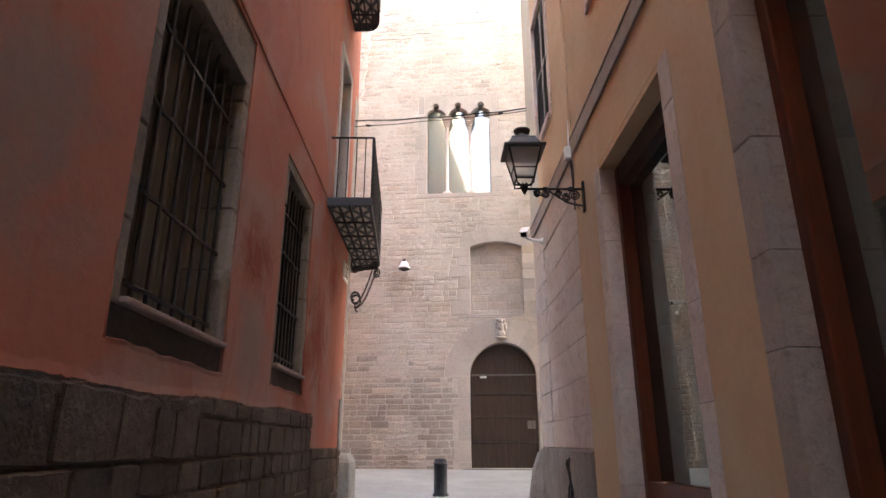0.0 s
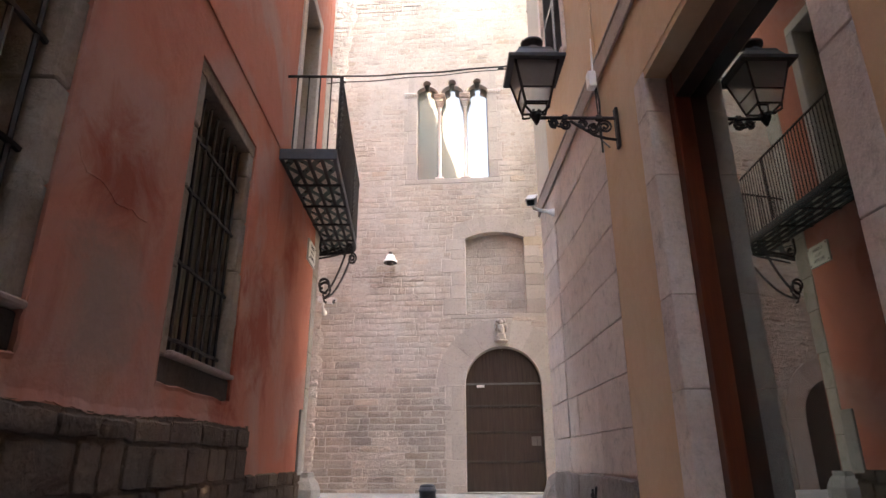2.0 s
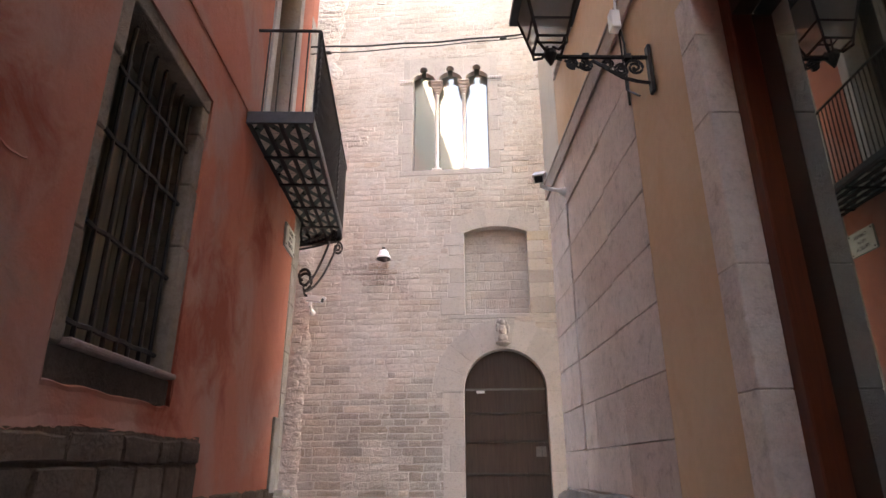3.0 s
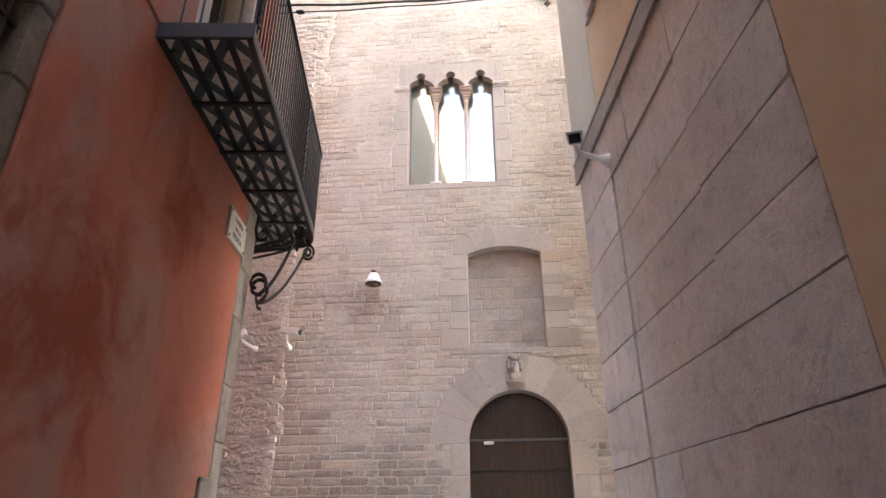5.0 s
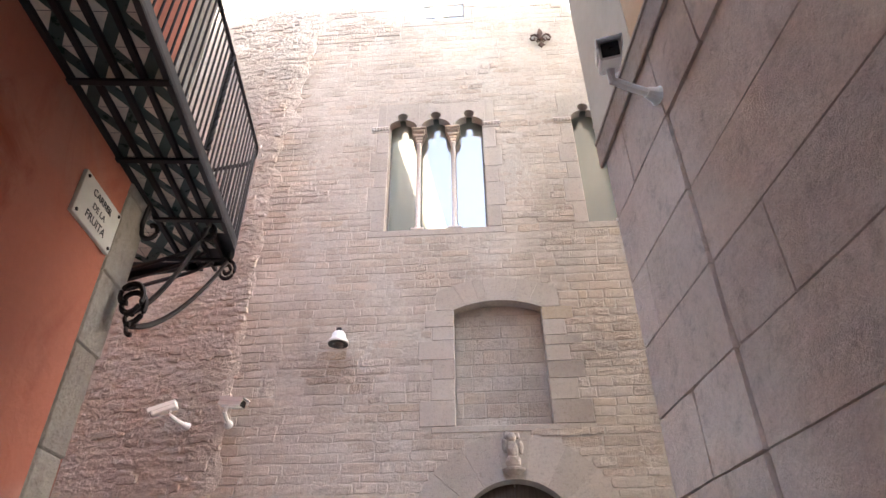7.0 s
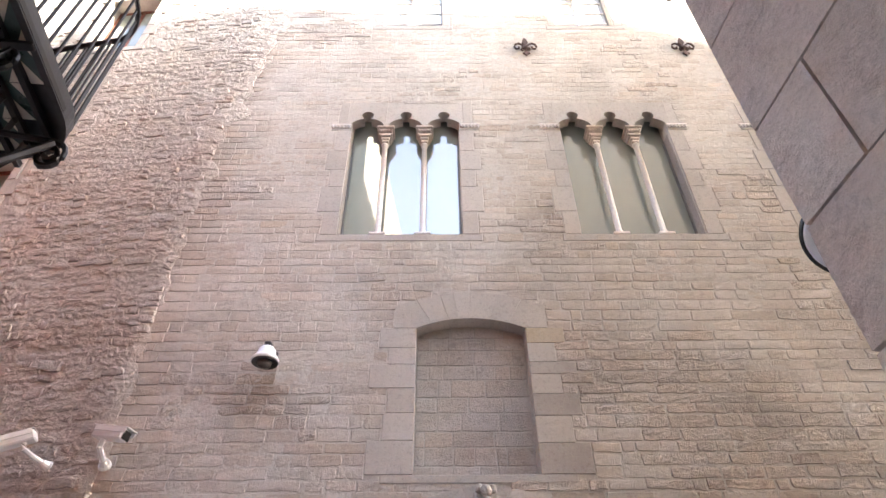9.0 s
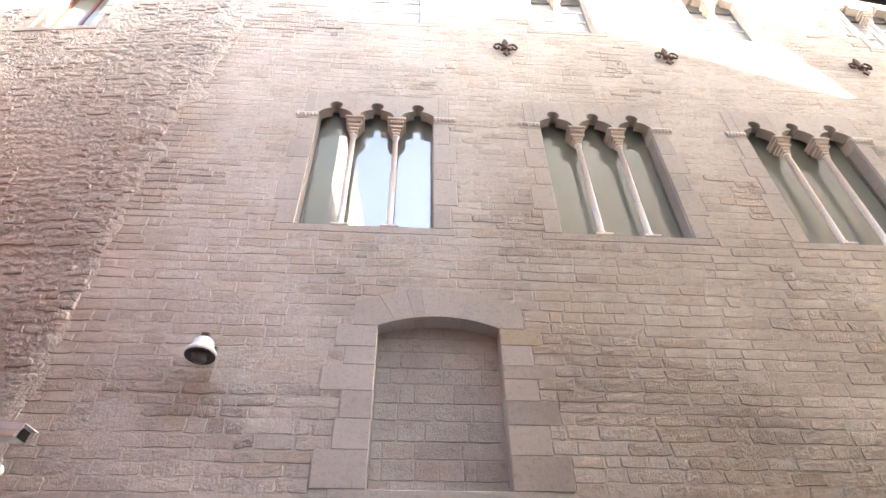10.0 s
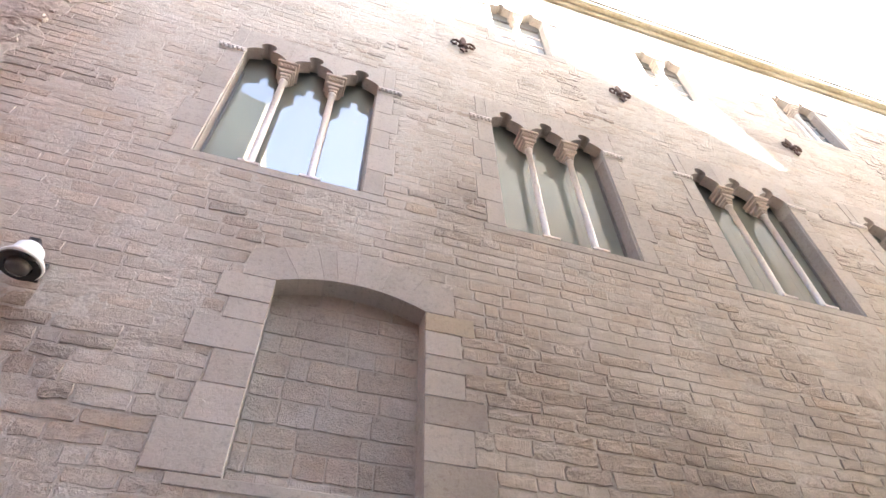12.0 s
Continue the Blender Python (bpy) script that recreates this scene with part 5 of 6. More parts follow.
# ---- ochre building: doorways ----
def shop_portal(name, hole, label, stone):
    a, b, z0, z1 = hole                                      # outer edges of the stone jambs
    w = tagged(empty(name, WRM), label, "shop door", "shop doorways", "structure")
    jw = 0.215
    r = random.Random(int(a * 10))
    for u0, u1, s in ((a + 0.001, a + jw, 0), (b - jw, b - 0.001, 1)):
        z = z0 + 0.3
        while z < z1 - 0.02:
            h = min(r.uniform(0.5, 0.95), z1 - 0.001 - z)
            if z1 - z - h < 0.2:
                h = z1 - 0.001 - z
            part("jamb_stone", boxes((u0, u1, -0.006, 0.17, z + 0.0015, z + h - 0.0015), bevel=0.006), stone, w)
            z += h
    oa, ob_ = a + jw, b - jw
    part("soffit", boxes((oa, ob_, 0.004, 0.6, z1 - 0.06, z1 - 0.002)), M_OCHRE, w)
    for u0, u1 in ((oa - 0.05, oa + 0.085), (ob_ - 0.085, ob_ + 0.05)):
        part("door_post", boxes((u0, u1, 0.171, 0.315, z0 + 0.3, z1 - 0.061), bevel=0.008), M_REDWOOD, w, "varnished red-brown wooden post")
    part("transom", boxes((oa + 0.07, ob_ - 0.07, 0.182, 0.297, z1 - 0.28, z1 - 0.055)), M_REDWOOD_SHADED, w)
    zb = 1.07
    part("bottom_rail", boxes((oa + 0.07, ob_ - 0.07, 0.182, 0.297, z0 + 0.3, zb)), M_REDWOOD, w)
    # dark panel added behind the glass in place of an unlit shop
    part("inner_panel", boxes((oa - 0.05, ob_ + 0.05, 0.40, 0.42, z0 + 0.3, z1 - 0.062)), M_REDWOOD_SHADED, w, "dark panel standing in for the unlit shop behind the glass")
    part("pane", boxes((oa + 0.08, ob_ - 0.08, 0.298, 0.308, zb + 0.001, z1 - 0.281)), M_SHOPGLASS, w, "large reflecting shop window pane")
    return w


# darker copy of the red wood; the recess shade is in its colour
M_REDWOOD_SHADED = wood_material("dark_shadowed_wood", (0.030, 0.010, 0.006), (0.055, 0.020, 0.012), 0.4)
shop_portal("door_4", P1, "shop doorway with stone jambs and red-brown wooden frame", M_SLATE)
# the doorway deeper in the alley gets the dimmed stone
shop_portal("door_5", P2, "shop doorway with stone jambs and red-brown wooden frame", M_SLATE_DIM)

# string course under the first floor
bm = boxes((-14, 10.62, -0.028, 0.0, 4.985, 5.20), (-14, 10.62, -0.036, 0.0, 5.203, 5.235), bevel=0.006)
tagged(part("string_course", bm, M_SLATE_DIM, m=WRM), "mauve-grey moulded stone band along the ochre wall", "string course", kind="structure")

M_FOOT = stone_material("chipped_dark_foot_stone", (0.17, 0.14, 0.12), (0.30, 0.25, 0.22), (0.42, 0.36, 0.32), 12, 0.05, "object", chip=20.0)
# foot of the ashlar wall, with a scratched mark
foot = tagged(empty("plinth_east", WRM), "chipped grey stone foot of the ashlar wall", "plinth", kind="structure")
u = 7.16
rr = random.Random(5)
while u < 10.5:
    w = min(rr.uniform(0.7, 1.2), 10.56 - u)
    ob = new("plinth_stone", stones_mesh("plinth_stone", [(u + w / 2, 0.785, w, 1.12)], rr, 0.012, 0.02, 0.012, M_FOOT, 0.02, 0.02, 0.02))
    ob.parent = foot
    u += w
part("plinth_core", boxes((7.155, 10.556, -0.012, 0.029, -0.2, 1.33)), M_FOOT, foot)
bm = bmesh.new()
for k in range(3):
    tube(bm, [(8.35 + 0.12 * math.sin(i * 0.7 + k) + 0.05 * k, -0.036, 1.18 - 0.055 * i + 0.05 * math.cos(i * 1.9 + k)) for i in range(9)], 0.012, 4, 1.0)
part("scratched_mark", bm, M_IRON, foot, "dark scrawled paint mark")

# guard stone at the corner
bm = bmesh.new()
lathe(bm, [(0.36, 0.30), (0.34, 0.62), (0.25, 1.02), (0.17, 1.26), (0.10, 1.32)], (RX + 0.10, 10.72, 0), 9)
for v in bm.verts:
    v.co += Vector(noise.noise_vector(v.co * 4)) * 0.03
tagged(part("guard_stone", bm, M_FOOT), "worn grey corner guard stone against the ashlar wall", "guard stone")

# shuttered windows above
def shutter_window(name, hole, label, wall=WRM):
    a, b, z0, z1 = hole
    w = tagged(empty(name, wall), label, "window", "shuttered windows", "structure")
    part("frame", boxes((a - 0.10, a + 0.02, -0.03, 0.30, z0 - 0.12, z1 + 0.12), (b - 0.02, b + 0.10, -0.03, 0.30, z0 - 0.12, z1 + 0.12), (a + 0.021, b - 0.021, -0.03, 0.30, z1 - 0.02, z1 + 0.12), bevel=0.008), M_SLATE, w, "mauve stone window surround")
    part("sill", boxes((a + 0.021, b - 0.021, -0.05, 0.30, z0 - 0.12, z0 - 0.001), bevel=0.01), M_SLATE, w)
    m = (a + b) / 2
    for p, q in ((a + 0.022, m - 0.004), (m + 0.004, b - 0.022)):
        s = part("shutter", boxes((p, p + 0.06, 0.03, 0.07, z0, z1 - 0.021), (q - 0.06, q, 0.03, 0.07, z0, z1 - 0.021), (p + 0.061, q - 0.061, 0.03, 0.07, z0, z0 + 0.08), (p + 0.061, q - 0.061, 0.03, 0.07, z1 - 0.10, z1 - 0.021), (p + 0.061, q - 0.061, 0.03, 0.07, (z0 + z1) / 2 - 0.04, (z0 + z1) / 2 + 0.04)), M_SHUTTER, w, "grey-blue louvred shutter")
        slat = None
        n = 30
        for i in range(n):
            zz = z0 + 0.11 + (z1 - z0 - 0.25) * i / (n - 1)
            if abs(zz - (z0 + z1) / 2) < 0.06:
                continue
            if slat is None:
                slat = part("slat", boxes(((p - q) / 2 + 0.058, (q - p) / 2 - 0.058, -0.028, 0.028, -0.006, 0.006)), M_SHUTTER, s)
                slat.matrix_basis = pose((p + q) / 2, 0.052, zz, 35)
            else:
                o = slat.copy()
                scene.collection.objects.link(o)
                o.matrix_basis = pose((p + q) / 2, 0.052, zz, 35)
    part("backing", boxes((a, b, 0.2, 0.24, z0, z1)), M_BLACK, w)
    return w


shutter_window("window_13", SW1, "window with closed grey-blue louvred shutters")
shutter_window("window_14", SW2, "window with closed grey-blue louvred shutters")
shutter_window("window_15", (8.3, 9.55, 10.5, 12.9), "window with closed grey-blue louvred shutters")
shutter_window("window_16", (4.4, 5.85, 10.5, 12.9), "window with closed grey-blue louvred shutters")
shutter_window("window_17", (0.5, 1.9, 6.35, 8.8), "window with closed grey-blue louvred shutters")

# conduit and junction box
bm = bmesh.new()
tube(bm, [(7.12, -0.02, 5.2), (7.13, -0.02, 7.0), (7.12, -0.02, 9.5), (7.12, -0.02, 12.5)], 0.014, 6)
conduit = tagged(part("conduit", bm, M_OCHRE, m=WRM), "thin painted conduit running up the ochre wall", "conduit")
jb = tagged(empty("junction_box", WRM @ Matrix.Translation((7.14, -0.055, 5.02))), "small white junction box with cables on the ochre wall", "junction box")
part("box", boxes((-0.05, 0.05, -0.05, 0.03, -0.09, 0.09), bevel=0.01), M_WHITE, jb)
bm = bmesh.new()
tube(bm, [(0.0, 0.03, -0.08), (-0.03, 0.04, -0.25), (0.02, 0.045, -0.5), (0.03, 0.045, -0.78)], 0.010, 5)
tube(bm, [(0.03, 0.03, -0.08), (0.05, 0.04, -0.3), (0.06, 0.045, -0.62), (-0.2, 0.04, -0.85)], 0.008, 5)
part("cable", bm, M_CABLE, jb)
bm = bmesh.new()
tube(bm, [(0, 0.01, 0.08), (0.01, 0.02, 0.3), (0, 0.03, 0.5)], 0.012, 5)
part("lead", bm, M_WHITE, jb)

# ---- street lantern on a scroll bracket ----
def lantern():
    lx, ly, lz = 1.05, 6.69, 4.32
    g = tagged(empty("street_lamp", Matrix.Translation((lx, ly, lz))), "black wall-mounted street lantern with frosted panes on a scroll bracket", "street lamp")
    wb, wt, z0, z1 = 0.105, 0.195, 0.10, 0.50
    for sx in (-1, 1):
        for sy in (-1, 1):
            part("cage_bar", tube(bmesh.new(), [(sx * wb, sy * wb, z0), (sx * wt, sy * wt, z1)], 0.012, 4), M_IRON, g)
    for zz, hw in ((z0, wb), (z0 + 0.13, wb + (wt - wb) * 0.325), (z1, wt)):
        ring = bmesh.new()
        for i in range(4):
            a, b = [((-1, -1), (1, -1), (1, 1), (-1, 1))[k % 4] for k in (i, i + 1)]
            tube(ring, [(a[0] * hw, a[1] * hw, zz), (b[0] * hw, b[1] * hw, zz)], 0.011, 4)
        part("cage_ring", ring, M_IRON, g)
    for i in range(4):
        a, b = [((-1, -1), (1, -1), (1, 1), (-1, 1))[k % 4] for k in (i, i + 1)]
        bm = bmesh.new()
        vs = [bm.verts.new(p) for p in ((a[0] * wb, a[1] * wb, z0), (b[0] * wb, b[1] * wb, z0), (b[0] * wt, b[1] * wt, z1), (a[0] * wt, a[1] * wt, z1))]
        f = bm.faces.new(vs)
        bmesh.ops.solidify(bm, geom=[f], thickness=0.004)
        part("pane", bm, M_LANTERN_GLASS, g, "frosted glass pane")
    bm = bmesh.new()
    prof = [(0.245, 0.47), (0.25, 0.50), (0.205, 0.515), (0.15, 0.615), (0.145, 0.64)]
    rings = [[bm.verts.new((sx * r, sy * r, z)) for sx, sy in ((-1, -1), (1, -1), (1, 1), (-1, 1))] for r, z in prof]
    for p, q in zip(rings, rings[1:]):
        for i in range(4):
            bm.faces.new((p[i], p[(i + 1) % 4], q[(i + 1) % 4], q[i]))
    bm.faces.new(rings[0])
    bm.faces.new(rings[-1])
    part("hood", bm, M_IRON_GREY, g, "dark sheet metal hood")
    bm = bmesh.new()
    lathe(bm, [(0.13, 0.64), (0.10, 0.685), (0.07, 0.70), (0.065, 0.735), (0.10, 0.76), (0.105, 0.785), (0.06, 0.80), (0.02, 0.815)], (0, 0, 0), 14)
    smooth(part("finial", bm, M_IRON_GREY, g))
    bm = bmesh.new()
    for sx in (-1, 1):
        for sy in (-1, 1):
            tube(bm, [(sx * wb, sy * wb, z0), (sx * wb * 0.95, sy * wb * 0.95, z0 - 0.05), (sx * 0.05, sy * 0.05, z0 - 0.075), (sx * 0.02, sy * 0.02, z0 - 0.03)], 0.011, 5)
    lathe(bm, [(0.045, 0.045), (0.05, 0.01), (0.03, -0.03), (0.01, -0.07)], (0, 0, 0), 10)
    part("cradle", bm, M_IRON, g)
    wall = RX - lx
    bm = bmesh.new()
    tube(bm, [(0.02, 0, 0.0), (wall - 0.01, 0, 0.0)], 0.017, 6)
    for x in (0.25, 0.55):
        box(bm, x - 0.025, x + 0.025, -0.024, 0.024, -0.024, 0.024, bevel=0.006)
    part("arm", bm, M_IRON, g)
    ax = ((1, 0, 0), (0, 0, 1))
    bm = bmesh.new()
    for c, r1, a0, a1 in (((0.155, 0, -0.055), 0.045, -2.6, 1.6), ((0.255, 0, -0.068), 0.05, 2.6, -1.4), ((0.41, 0, -0.06), 0.045, -2.2, 1.4), ((0.50, 0, -0.11), 0.055, 2.8, -1.6), ((0.60, 0, -0.085), 0.07, -3.0, 1.2)):
        tube(bm, spiral(c, 0.012, r1, a0 * math.pi, a1 * math.pi, ax, 28), 0.011, 5)
    tube(bm, [(0.30, 0, -0.03), (0.40, 0, -0.10), (0.50, 0, -0.17), (0.60, 0, -0.20), (wall - 0.02, 0, -0.215)], 0.013, 5)
    tube(bm, [(0.10, 0, -0.03), (0.2, 0, -0.09), (0.30, 0, -0.03)], 0.010, 5)
    part("scrollwork", bm, M_IRON, g, "black scrolled ironwork")
    bm = boxes((wall - 0.03, wall - 0.002, -0.035, 0.035, -0.30, 0.10), bevel=0.01)
    part("wall_plate", bm, M_IRON, g)
    return g


lantern()


# ---- cameras and the bell-shaped sounder on the walls ----
def box_camera(name, m, label, arm_to, mount_m=None, dark_front=True):
    """A small surveillance camera that looks along -y of its pose, with an arm to a wall point given in its own axes."""
    g = tagged(empty(name, m), label, "security camera", "cameras on the palace wall" if mount_m is None else "")
    part("housing", boxes((-0.065, 0.065, -0.17, 0.17, -0.05, 0.055), bevel=0.014), M_WHITE, g)
    part("sun_shield", boxes((-0.075, 0.075, -0.215, 0.17, 0.058, 0.068), (-0.075, -0.068, -0.20, 0.15, 0.01, 0.0575), (0.068, 0.075, -0.20, 0.15, 0.01, 0.0575)), M_WHITE, g)
    part("lens", boxes((-0.052, 0.052, -0.178, -0.1705, -0.04, 0.045), bevel=0.003), M_BLACK, g, "dark lens window")
    bm = bmesh.new()
    end = Vector(arm_to)
    tube(bm, [(0, 0.06, -0.05), (0, 0.06, -0.12), Vector((0, 0.06, -0.13)).lerp(end, 0.3), end], 0.028, 8)
    d = (end - Vector((0, 0.06, -0.13))).normalized()
    part("arm", bm, M_WHITE, g)
    q = d.to_track_quat("Z", "Y").to_matrix().to_4x4()
    bm = bmesh.new()
    lathe(bm, [(0.035, -0.09), (0.05, -0.03), (0.065, -0.012), (0.065, -0.001)], end, 12, q)
    part("mount", bm, M_WHITE, g)
    return g


cm = FM @ Matrix.Translation((-2.38, -0.32, 5.06)) @ pose(0, 0, 0, 10, 0, 78) @ Matrix.Scale(1.15, 4)
box_camera("security_camera", cm, "white box security camera on the stone wall", cm.inverted() @ (FM @ Vector((-2.50, 0.0, 4.84))))
cm = FM @ Matrix.Translation((-3.42, -0.26, 5.02)) @ pose(0, 0, 0, 24, 0, -78) @ Matrix.Scale(1.08, 4)
box_camera("security_camera", cm, "white box security camera on the eroded stone wall", cm.inverted() @ (FM @ Vector((-3.15, 0.04, 4.84))))
cm = pose(1.45, 9.40, 4.72, 32, 0, -18) @ Matrix.Scale(0.9, 4)
box_camera("security_camera", cm, "white box security camera on the ashlar wall", cm.inverted() @ Vector((RX - 0.001, 9.58, 4.63)), 1)

g = tagged(empty("dome_camera", FM @ Matrix.Translation((-0.87, -0.30, 6.02))), "white bell-shaped dome camera hanging from the stone wall", "security camera")
bm = bmesh.new()
lathe(bm, [(0.165, -0.055), (0.168, -0.03), (0.15, 0.0), (0.118, 0.04), (0.105, 0.11), (0.075, 0.145), (0.05, 0.15)], (0, 0, 0), 22)
smooth(part("housing", bm, M_WHITE, g))
bm = bmesh.new()
lathe(bm, [(0.155, -0.068), (0.158, -0.0555)], (0, 0, 0), 22)
part("rim", bm, M_BLACK, g)
bm = bmesh.new()
lathe(bm, [(0.02, -0.125), (0.07, -0.11), (0.10, -0.0685)], (0, 0, 0), 16)
smooth(part("dome", bm, plain_material("smoked_dome", (0.10, 0.09, 0.085), 0.15), g, "smoked plastic dome"))
part("bracket", boxes((-0.04, 0.04, -0.045, 0.30, 0.151, 0.215), (-0.05, 0.05, 0.265, 0.298, 0.05, 0.25), bevel=0.008), M_IRON_GREY, g)

# ---- small things on the palace wall ----
def wall_anchor(u, z):
    g = tagged(empty("wall_anchor", FM @ Matrix.Translation((u, -0.045, z))), "rust-brown iron lily-shaped wall anchor", "wall anchor", "iron anchors on the palace")
    part("petal", prism(bmesh.new(), [(0.018, 0.03), (0.022, 0.10), (0.062, 0.20), (0.040, 0.29), (0.0, 0.37), (-0.040, 0.29), (-0.062, 0.20), (-0.022, 0.10), (-0.018, 0.03)], "y", -0.014, 0.014), M_RUST, g)
    part("foot", prism(bmesh.new(), [(0.018, -0.03), (0.016, -0.12), (0.075, -0.20), (0.035, -0.215), (0.0, -0.29), (-0.035, -0.215), (-0.075, -0.20), (-0.016, -0.12), (-0.018, -0.03)], "y", -0.014, 0.014), M_RUST, g)
    for sx in (-1, 1):
        bm = bmesh.new()
        tube(bm, [(sx * x, 0, zz) for x, zz in ((0.015, 0.03), (0.06, 0.11), (0.13, 0.17), (0.20, 0.13), (0.225, 0.05), (0.19, -0.03), (0.135, -0.02), (0.13, 0.04))], 0.021, 5)
        part("curl", bm, M_RUST, g)
        bm = bmesh.new()
        tube(bm, [(sx * x, 0, zz) for x, zz in ((0.015, -0.05), (0.07, -0.09), (0.10, -0.055), (0.08, -0.03))], 0.015, 5)
        part("curl", bm, M_RUST, g)
    part("band", boxes((-0.085, 0.085, -0.02, 0.02, -0.022, 0.022), bevel=0.006), M_RUST, g)
    part("boss", lathe(bmesh.new(), [(0.05, -0.02), (0.05, 0.03), (0.02, 0.05)], (0, 0, 0), 10, pose(0, 0, 0, 90)), M_RUST, g)
    part("tie_rod", boxes((-0.012, 0.012, 0.0, 0.05, -0.012, 0.012)), M_RUST, g)
    return g


M_RUST = plain_material("rusty_iron", (0.10, 0.055, 0.04), 0.8, 0.2, 0.4, 18, 0.003)
for u in (2.97, 6.16, 10.14):
    wall_anchor(u, 13.28)

# carved relief over the door, one plain mesh
bm = bmesh.new()
M4 = Matrix.Translation
for c, s in (((0, -0.05, 0.42), (0.055, 0.055, 0.065)), ((0, -0.05, 0.27), (0.075, 0.06, 0.12)), ((-0.10, -0.04, 0.34), (0.035, 0.03, 0.085)), ((0.10, -0.04, 0.30), (0.035, 0.03, 0.09)), ((0, -0.05, 0.13), (0.095, 0.06, 0.09)), ((-0.06, -0.03, 0.46), (0.04, 0.03, 0.05)), ((0.06, -0.03, 0.45), (0.04, 0.03, 0.045))):
    bmesh.ops.create_icosphere(bm, subdivisions=2, radius=1.0, matrix=M4(c) @ Matrix.Diagonal((*s, 1)))
for v in bm.verts:
    v.co += Vector(noise.noise_vector(v.co * 16)) * 0.016
lathe(bm, [(0.06, -0.02), (0.13, 0.02), (0.14, 0.045), (0.10, 0.06)], (0, -0.03, 0), 12)
ob = tagged(part("stone_relief", bm, M_DRESSED_DARK, m=FM @ M4((1.72, -0.02, 4.03)) @ Matrix.Scale(1.15, 4)), "small weathered carved stone relief above the arched door", "relief")

# windows of the older wall
def old_window(name, hole, label):
    a, b, z0, z1 = hole
    w = tagged(empty(name, LM), label, "window", "windows of the older wall", "structure")
    z, k = z0, 0
    while z < z1 - 0.02:
        h = min((0.5, 0.38)[k % 2], z1 - z)
        q = (0.16, 0.28)[k % 2]
        for p0, p1 in ((a - q, a), (b, b + q)):
            part("jamb_stone", boxes((p0, p1, -0.03, 0.45, z + 0.002, z + h - 0.002), bevel=0.008), M_DRESSED, w)
        z, k = z + h, k + 1
    part("lintel", boxes((a - 0.28, b + 0.28, -0.03, 0.45, z1 + 0.002, z1 + 0.34), bevel=0.008), M_DRESSED, w)
    part("sill", boxes((a - 0.22, b + 0.22, -0.05, 0.45, z0 - 0.13, z0 - 0.002), bevel=0.008), M_DRESSED, w)
    part("sash", boxes((a, a + 0.07, 0.27, 0.33, z0, z1), (b - 0.07, b, 0.27, 0.33, z0, z1), (a + 0.071, b - 0.071, 0.27, 0.33, z1 - 0.07, z1), (a + 0.071, b - 0.071, 0.27, 0.33, z0, z0 + 0.07), ((a + b) / 2 - 0.035, (a + b) / 2 + 0.035, 0.27, 0.33, z0 + 0.071, z1 - 0.071)), M_REDWOOD, w, "varnished wooden sash")
    part("pane", boxes((a + 0.05, b - 0.05, 0.30, 0.31, z0 + 0.05, z1 - 0.05)), M_PANE, w)
    return w


old_window("window_18", LW_UP, "wooden casement window in a stone frame in the eroded wall")
old_window("window_19", LW_LOW, "wooden casement window in a stone frame in the eroded wall")
arch = tagged(empty("arch_doorway", LM), "walled smooth stone doorway arch in the eroded wall", "arch", kind="structure")
for k in range(7):
    inner, outer = [], []
    for j in range(5):
        t = math.pi * (k + j / 4) / 7
        inner.append((-3.2 + 0.95 * math.cos(t), 2.4 + 0.95 * math.sin(t)))
        outer.append((-3.2 + 1.48 * math.cos(t), 2.4 + 1.48 * math.sin(t)))
    part("voussoir", ring_slab(bmesh.new(), inner, outer, -0.035, 0.2), M_DRESSED, arch)
for s in (-1, 1):
    part("jamb", boxes((-3.2 + min(s * 0.95, s * 1.48), -3.2 + max(s * 0.95, s * 1.48), -0.035, 0.2, 0.6, 2.398), bevel=0.01), M_DRESSED, arch)
part("door_panel", boxes((-4.15, -2.25, 0.0, 0.028, 0.6, 3.36)), M_DARKWOOD, arch)

# ---- round traffic mirror at the far corner, seen from behind ----
mc = Vector((2.225, 10.83, 3.77))
mm = Matrix.Translation(mc) @ Vector((-1.45, -1.0, -1.35)).to_track_quat("Z", "Y").to_matrix().to_4x4()
g = tagged(empty("traffic_mirror", mm), "round traffic mirror seen from behind, white with dark rim", "traffic mirror")
bm = bmesh.new()
lathe(bm, [(0.153, -0.01), (0.153, 0.006), (0.145, 0.012)], (0, 0, 0), 40)
part("back_plate", bm, plain_material("pale_sign_back", (0.84, 0.85, 0.90), 0.45, 0.0, 0.06, 4), g)
bm = bmesh.new()
lathe(bm, [(0.154, 0.002), (0.158, 0.008), (0.168, 0.0), (0.172, -0.05), (0.15, -0.06)], (0, 0, 0), 40)
part("rim", bm, M_BLACK, g, "dark rubber rim")
for x in (-0.085, 0.085):
    part("clamp", boxes((x - 0.018, x + 0.018, -0.04, 0.04, 0.012, 0.035), bevel=0.006), M_BLACK, g)
for i in range(6):
    part("print_line", boxes((-0.05 + 0.01 * (i % 3), 0.05 - 0.015 * (i % 2), -0.048 + i * 0.018, -0.043 + i * 0.018, 0.0125, 0.0135)), M_GREY, g)
inv = mm.inverted()
bm = bmesh.new()
tube(bm, [inv @ (mc + Vector((0.02, -0.02, 0.10))), inv @ Vector((2.30, 10.72, 3.90)), inv @ Vector((2.34, 10.551, 3.92))], 0.02, 6)
part("stay", bm, M_IRON_GREY, g)

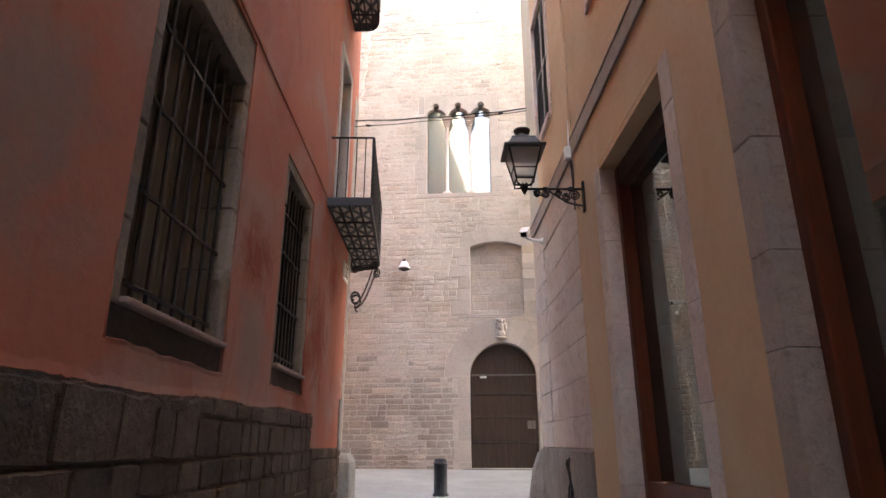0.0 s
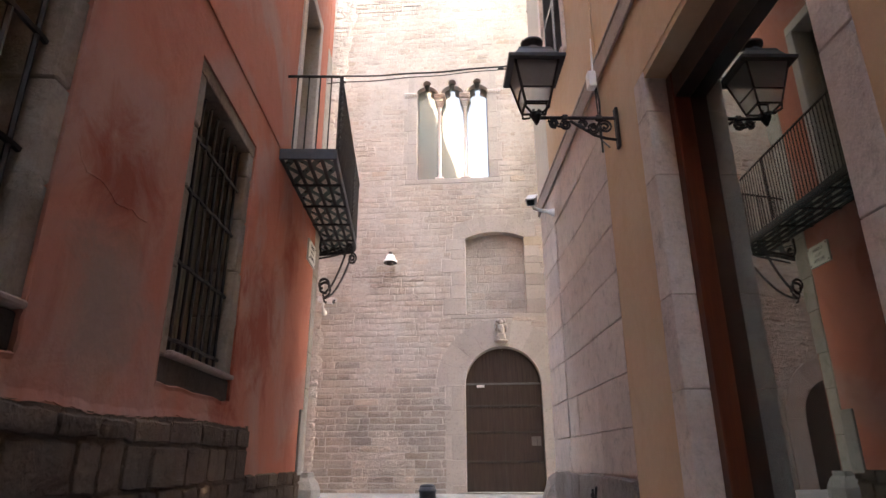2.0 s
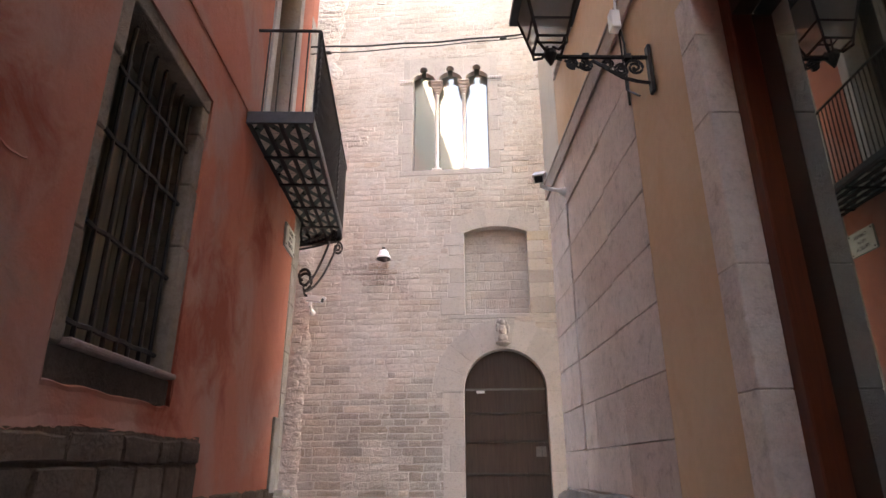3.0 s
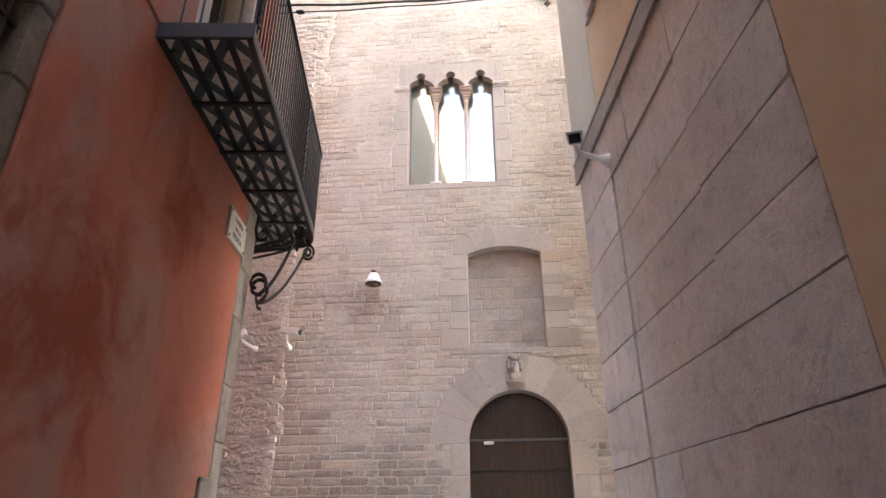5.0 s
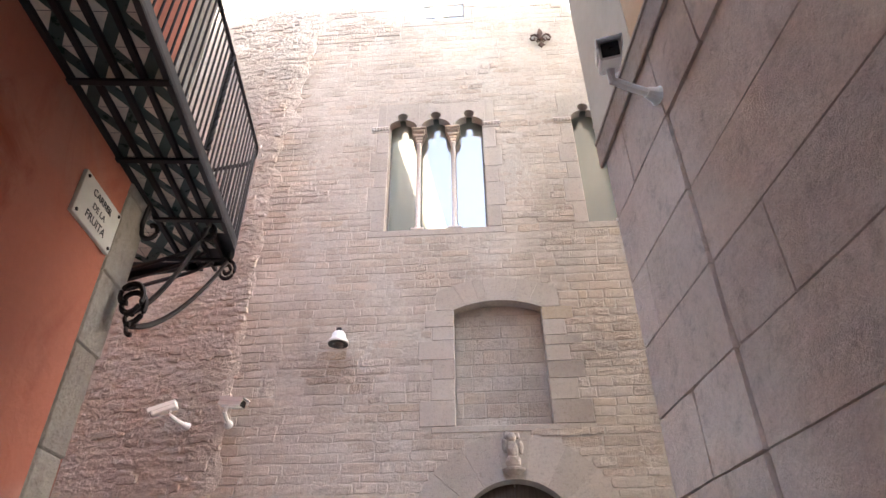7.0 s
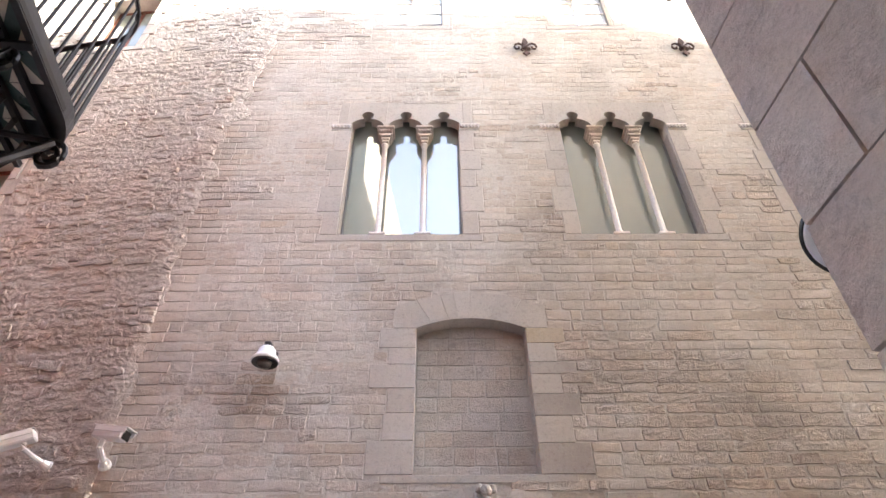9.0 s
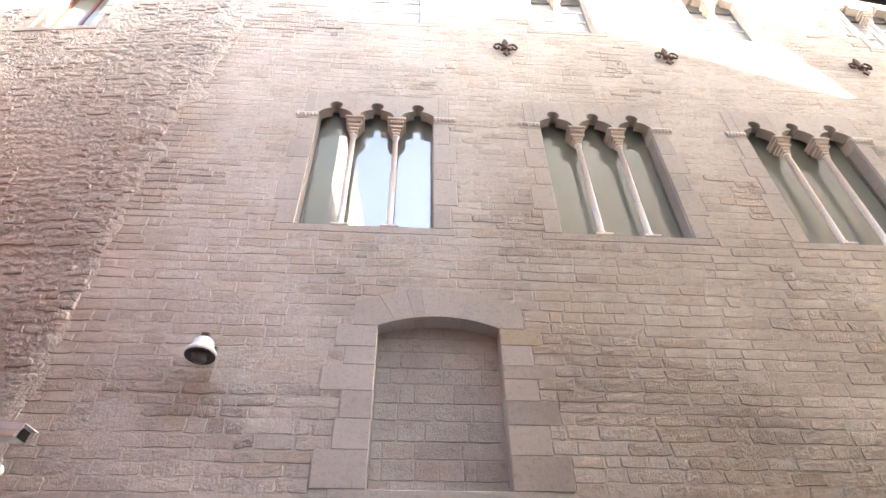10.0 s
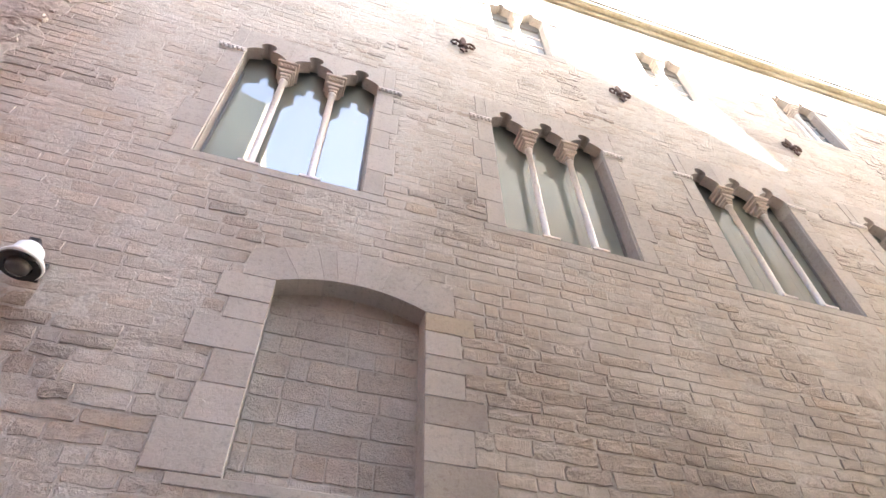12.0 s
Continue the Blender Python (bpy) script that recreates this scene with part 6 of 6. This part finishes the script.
# balcony of the street row, high up
sb = tagged(empty("street_balcony"), "dark iron balcony on the cream street front", "balcony")
part("slab", boxes((2.6, 4.4, 10.551, 11.36, 5.7, 5.8), bevel=0.01), M_IRON_GREY, sb)
bm = bmesh.new()
tube(bm, [(2.62, 10.551, 6.8), (2.62, 11.34, 6.8), (4.38, 11.34, 6.8), (4.38, 10.551, 6.8)], 0.02, 5)
part("handrail", bm, M_IRON, sb)
first = None
for x, y in [(2.62, 10.75 + i * 0.12) for i in range(5)] + [(2.62 + i * 0.11, 11.34) for i in range(17)]:
    if first is None:
        bm = bmesh.new()
        tube(bm, [(0, 0, 5.8), (0, 0, 6.8)], 0.009, 5)
        first = part("baluster", bm, M_IRON, sb)
        first.location = (x, y, 0)
    else:
        o = first.copy()
        scene.collection.objects.link(o)
        o.location = (x, y, 0)

# ---- bollard ----
by = 11.1
g = tagged(empty("bollard", Matrix.Translation((0.07, by, 0.051 * by))), "short dark cast iron street bollard on the paving", "bollard")
bm = bmesh.new()
lathe(bm, [(0.135, -0.02), (0.135, 0.03), (0.115, 0.05), (0.115, 0.50), (0.125, 0.505), (0.125, 0.53), (0.115, 0.535), (0.112, 0.57)], (0, 0, 0), 20)
smooth(part("post", bm, M_IRON_GREY, g))
bm = bmesh.new()
lathe(bm, [(0.112, 0.571), (0.09, 0.595), (0.04, 0.605), (0.01, 0.606)], (0, 0, 0), 20)
smooth(part("cap", bm, M_IRON_GREY, g))

# ---- single stones of the palace wall beside the niche ----
kinds = {}
for k in range(12):
    for rough, mat in ((False, M_STONE_Q), (True, M_STONE_P)):
        me = bpy.data.meshes.new("stone")
        wk, hk = 0.2 + 0.035 * k, 0.15
        shape = worn_stone(rng, 3.0 * k, 0, wk, hk, 0.013 if rough else 0.009, 0.011 if rough else 0.0045, 0.016 if rough else 0.012)
        me.from_pydata([((x - 3.0 * k) / wk, y, z / hk) for x, y, z in shape], [], RICH_FACES)
        me.materials.append(mat)
        kinds[k, rough] = me
for s in near:
    u, z, w, h = s
    ob = new("stone", kinds[min(11, max(0, round((w - 0.2) / 0.035))), is_coarse(s)])
    ob.parent = wall_north
    ob.matrix_basis = Matrix.Translation((u, -rng.uniform(0, 0.006), z)) @ Matrix.Diagonal((w - 0.014, 1, h - 0.014, 1))
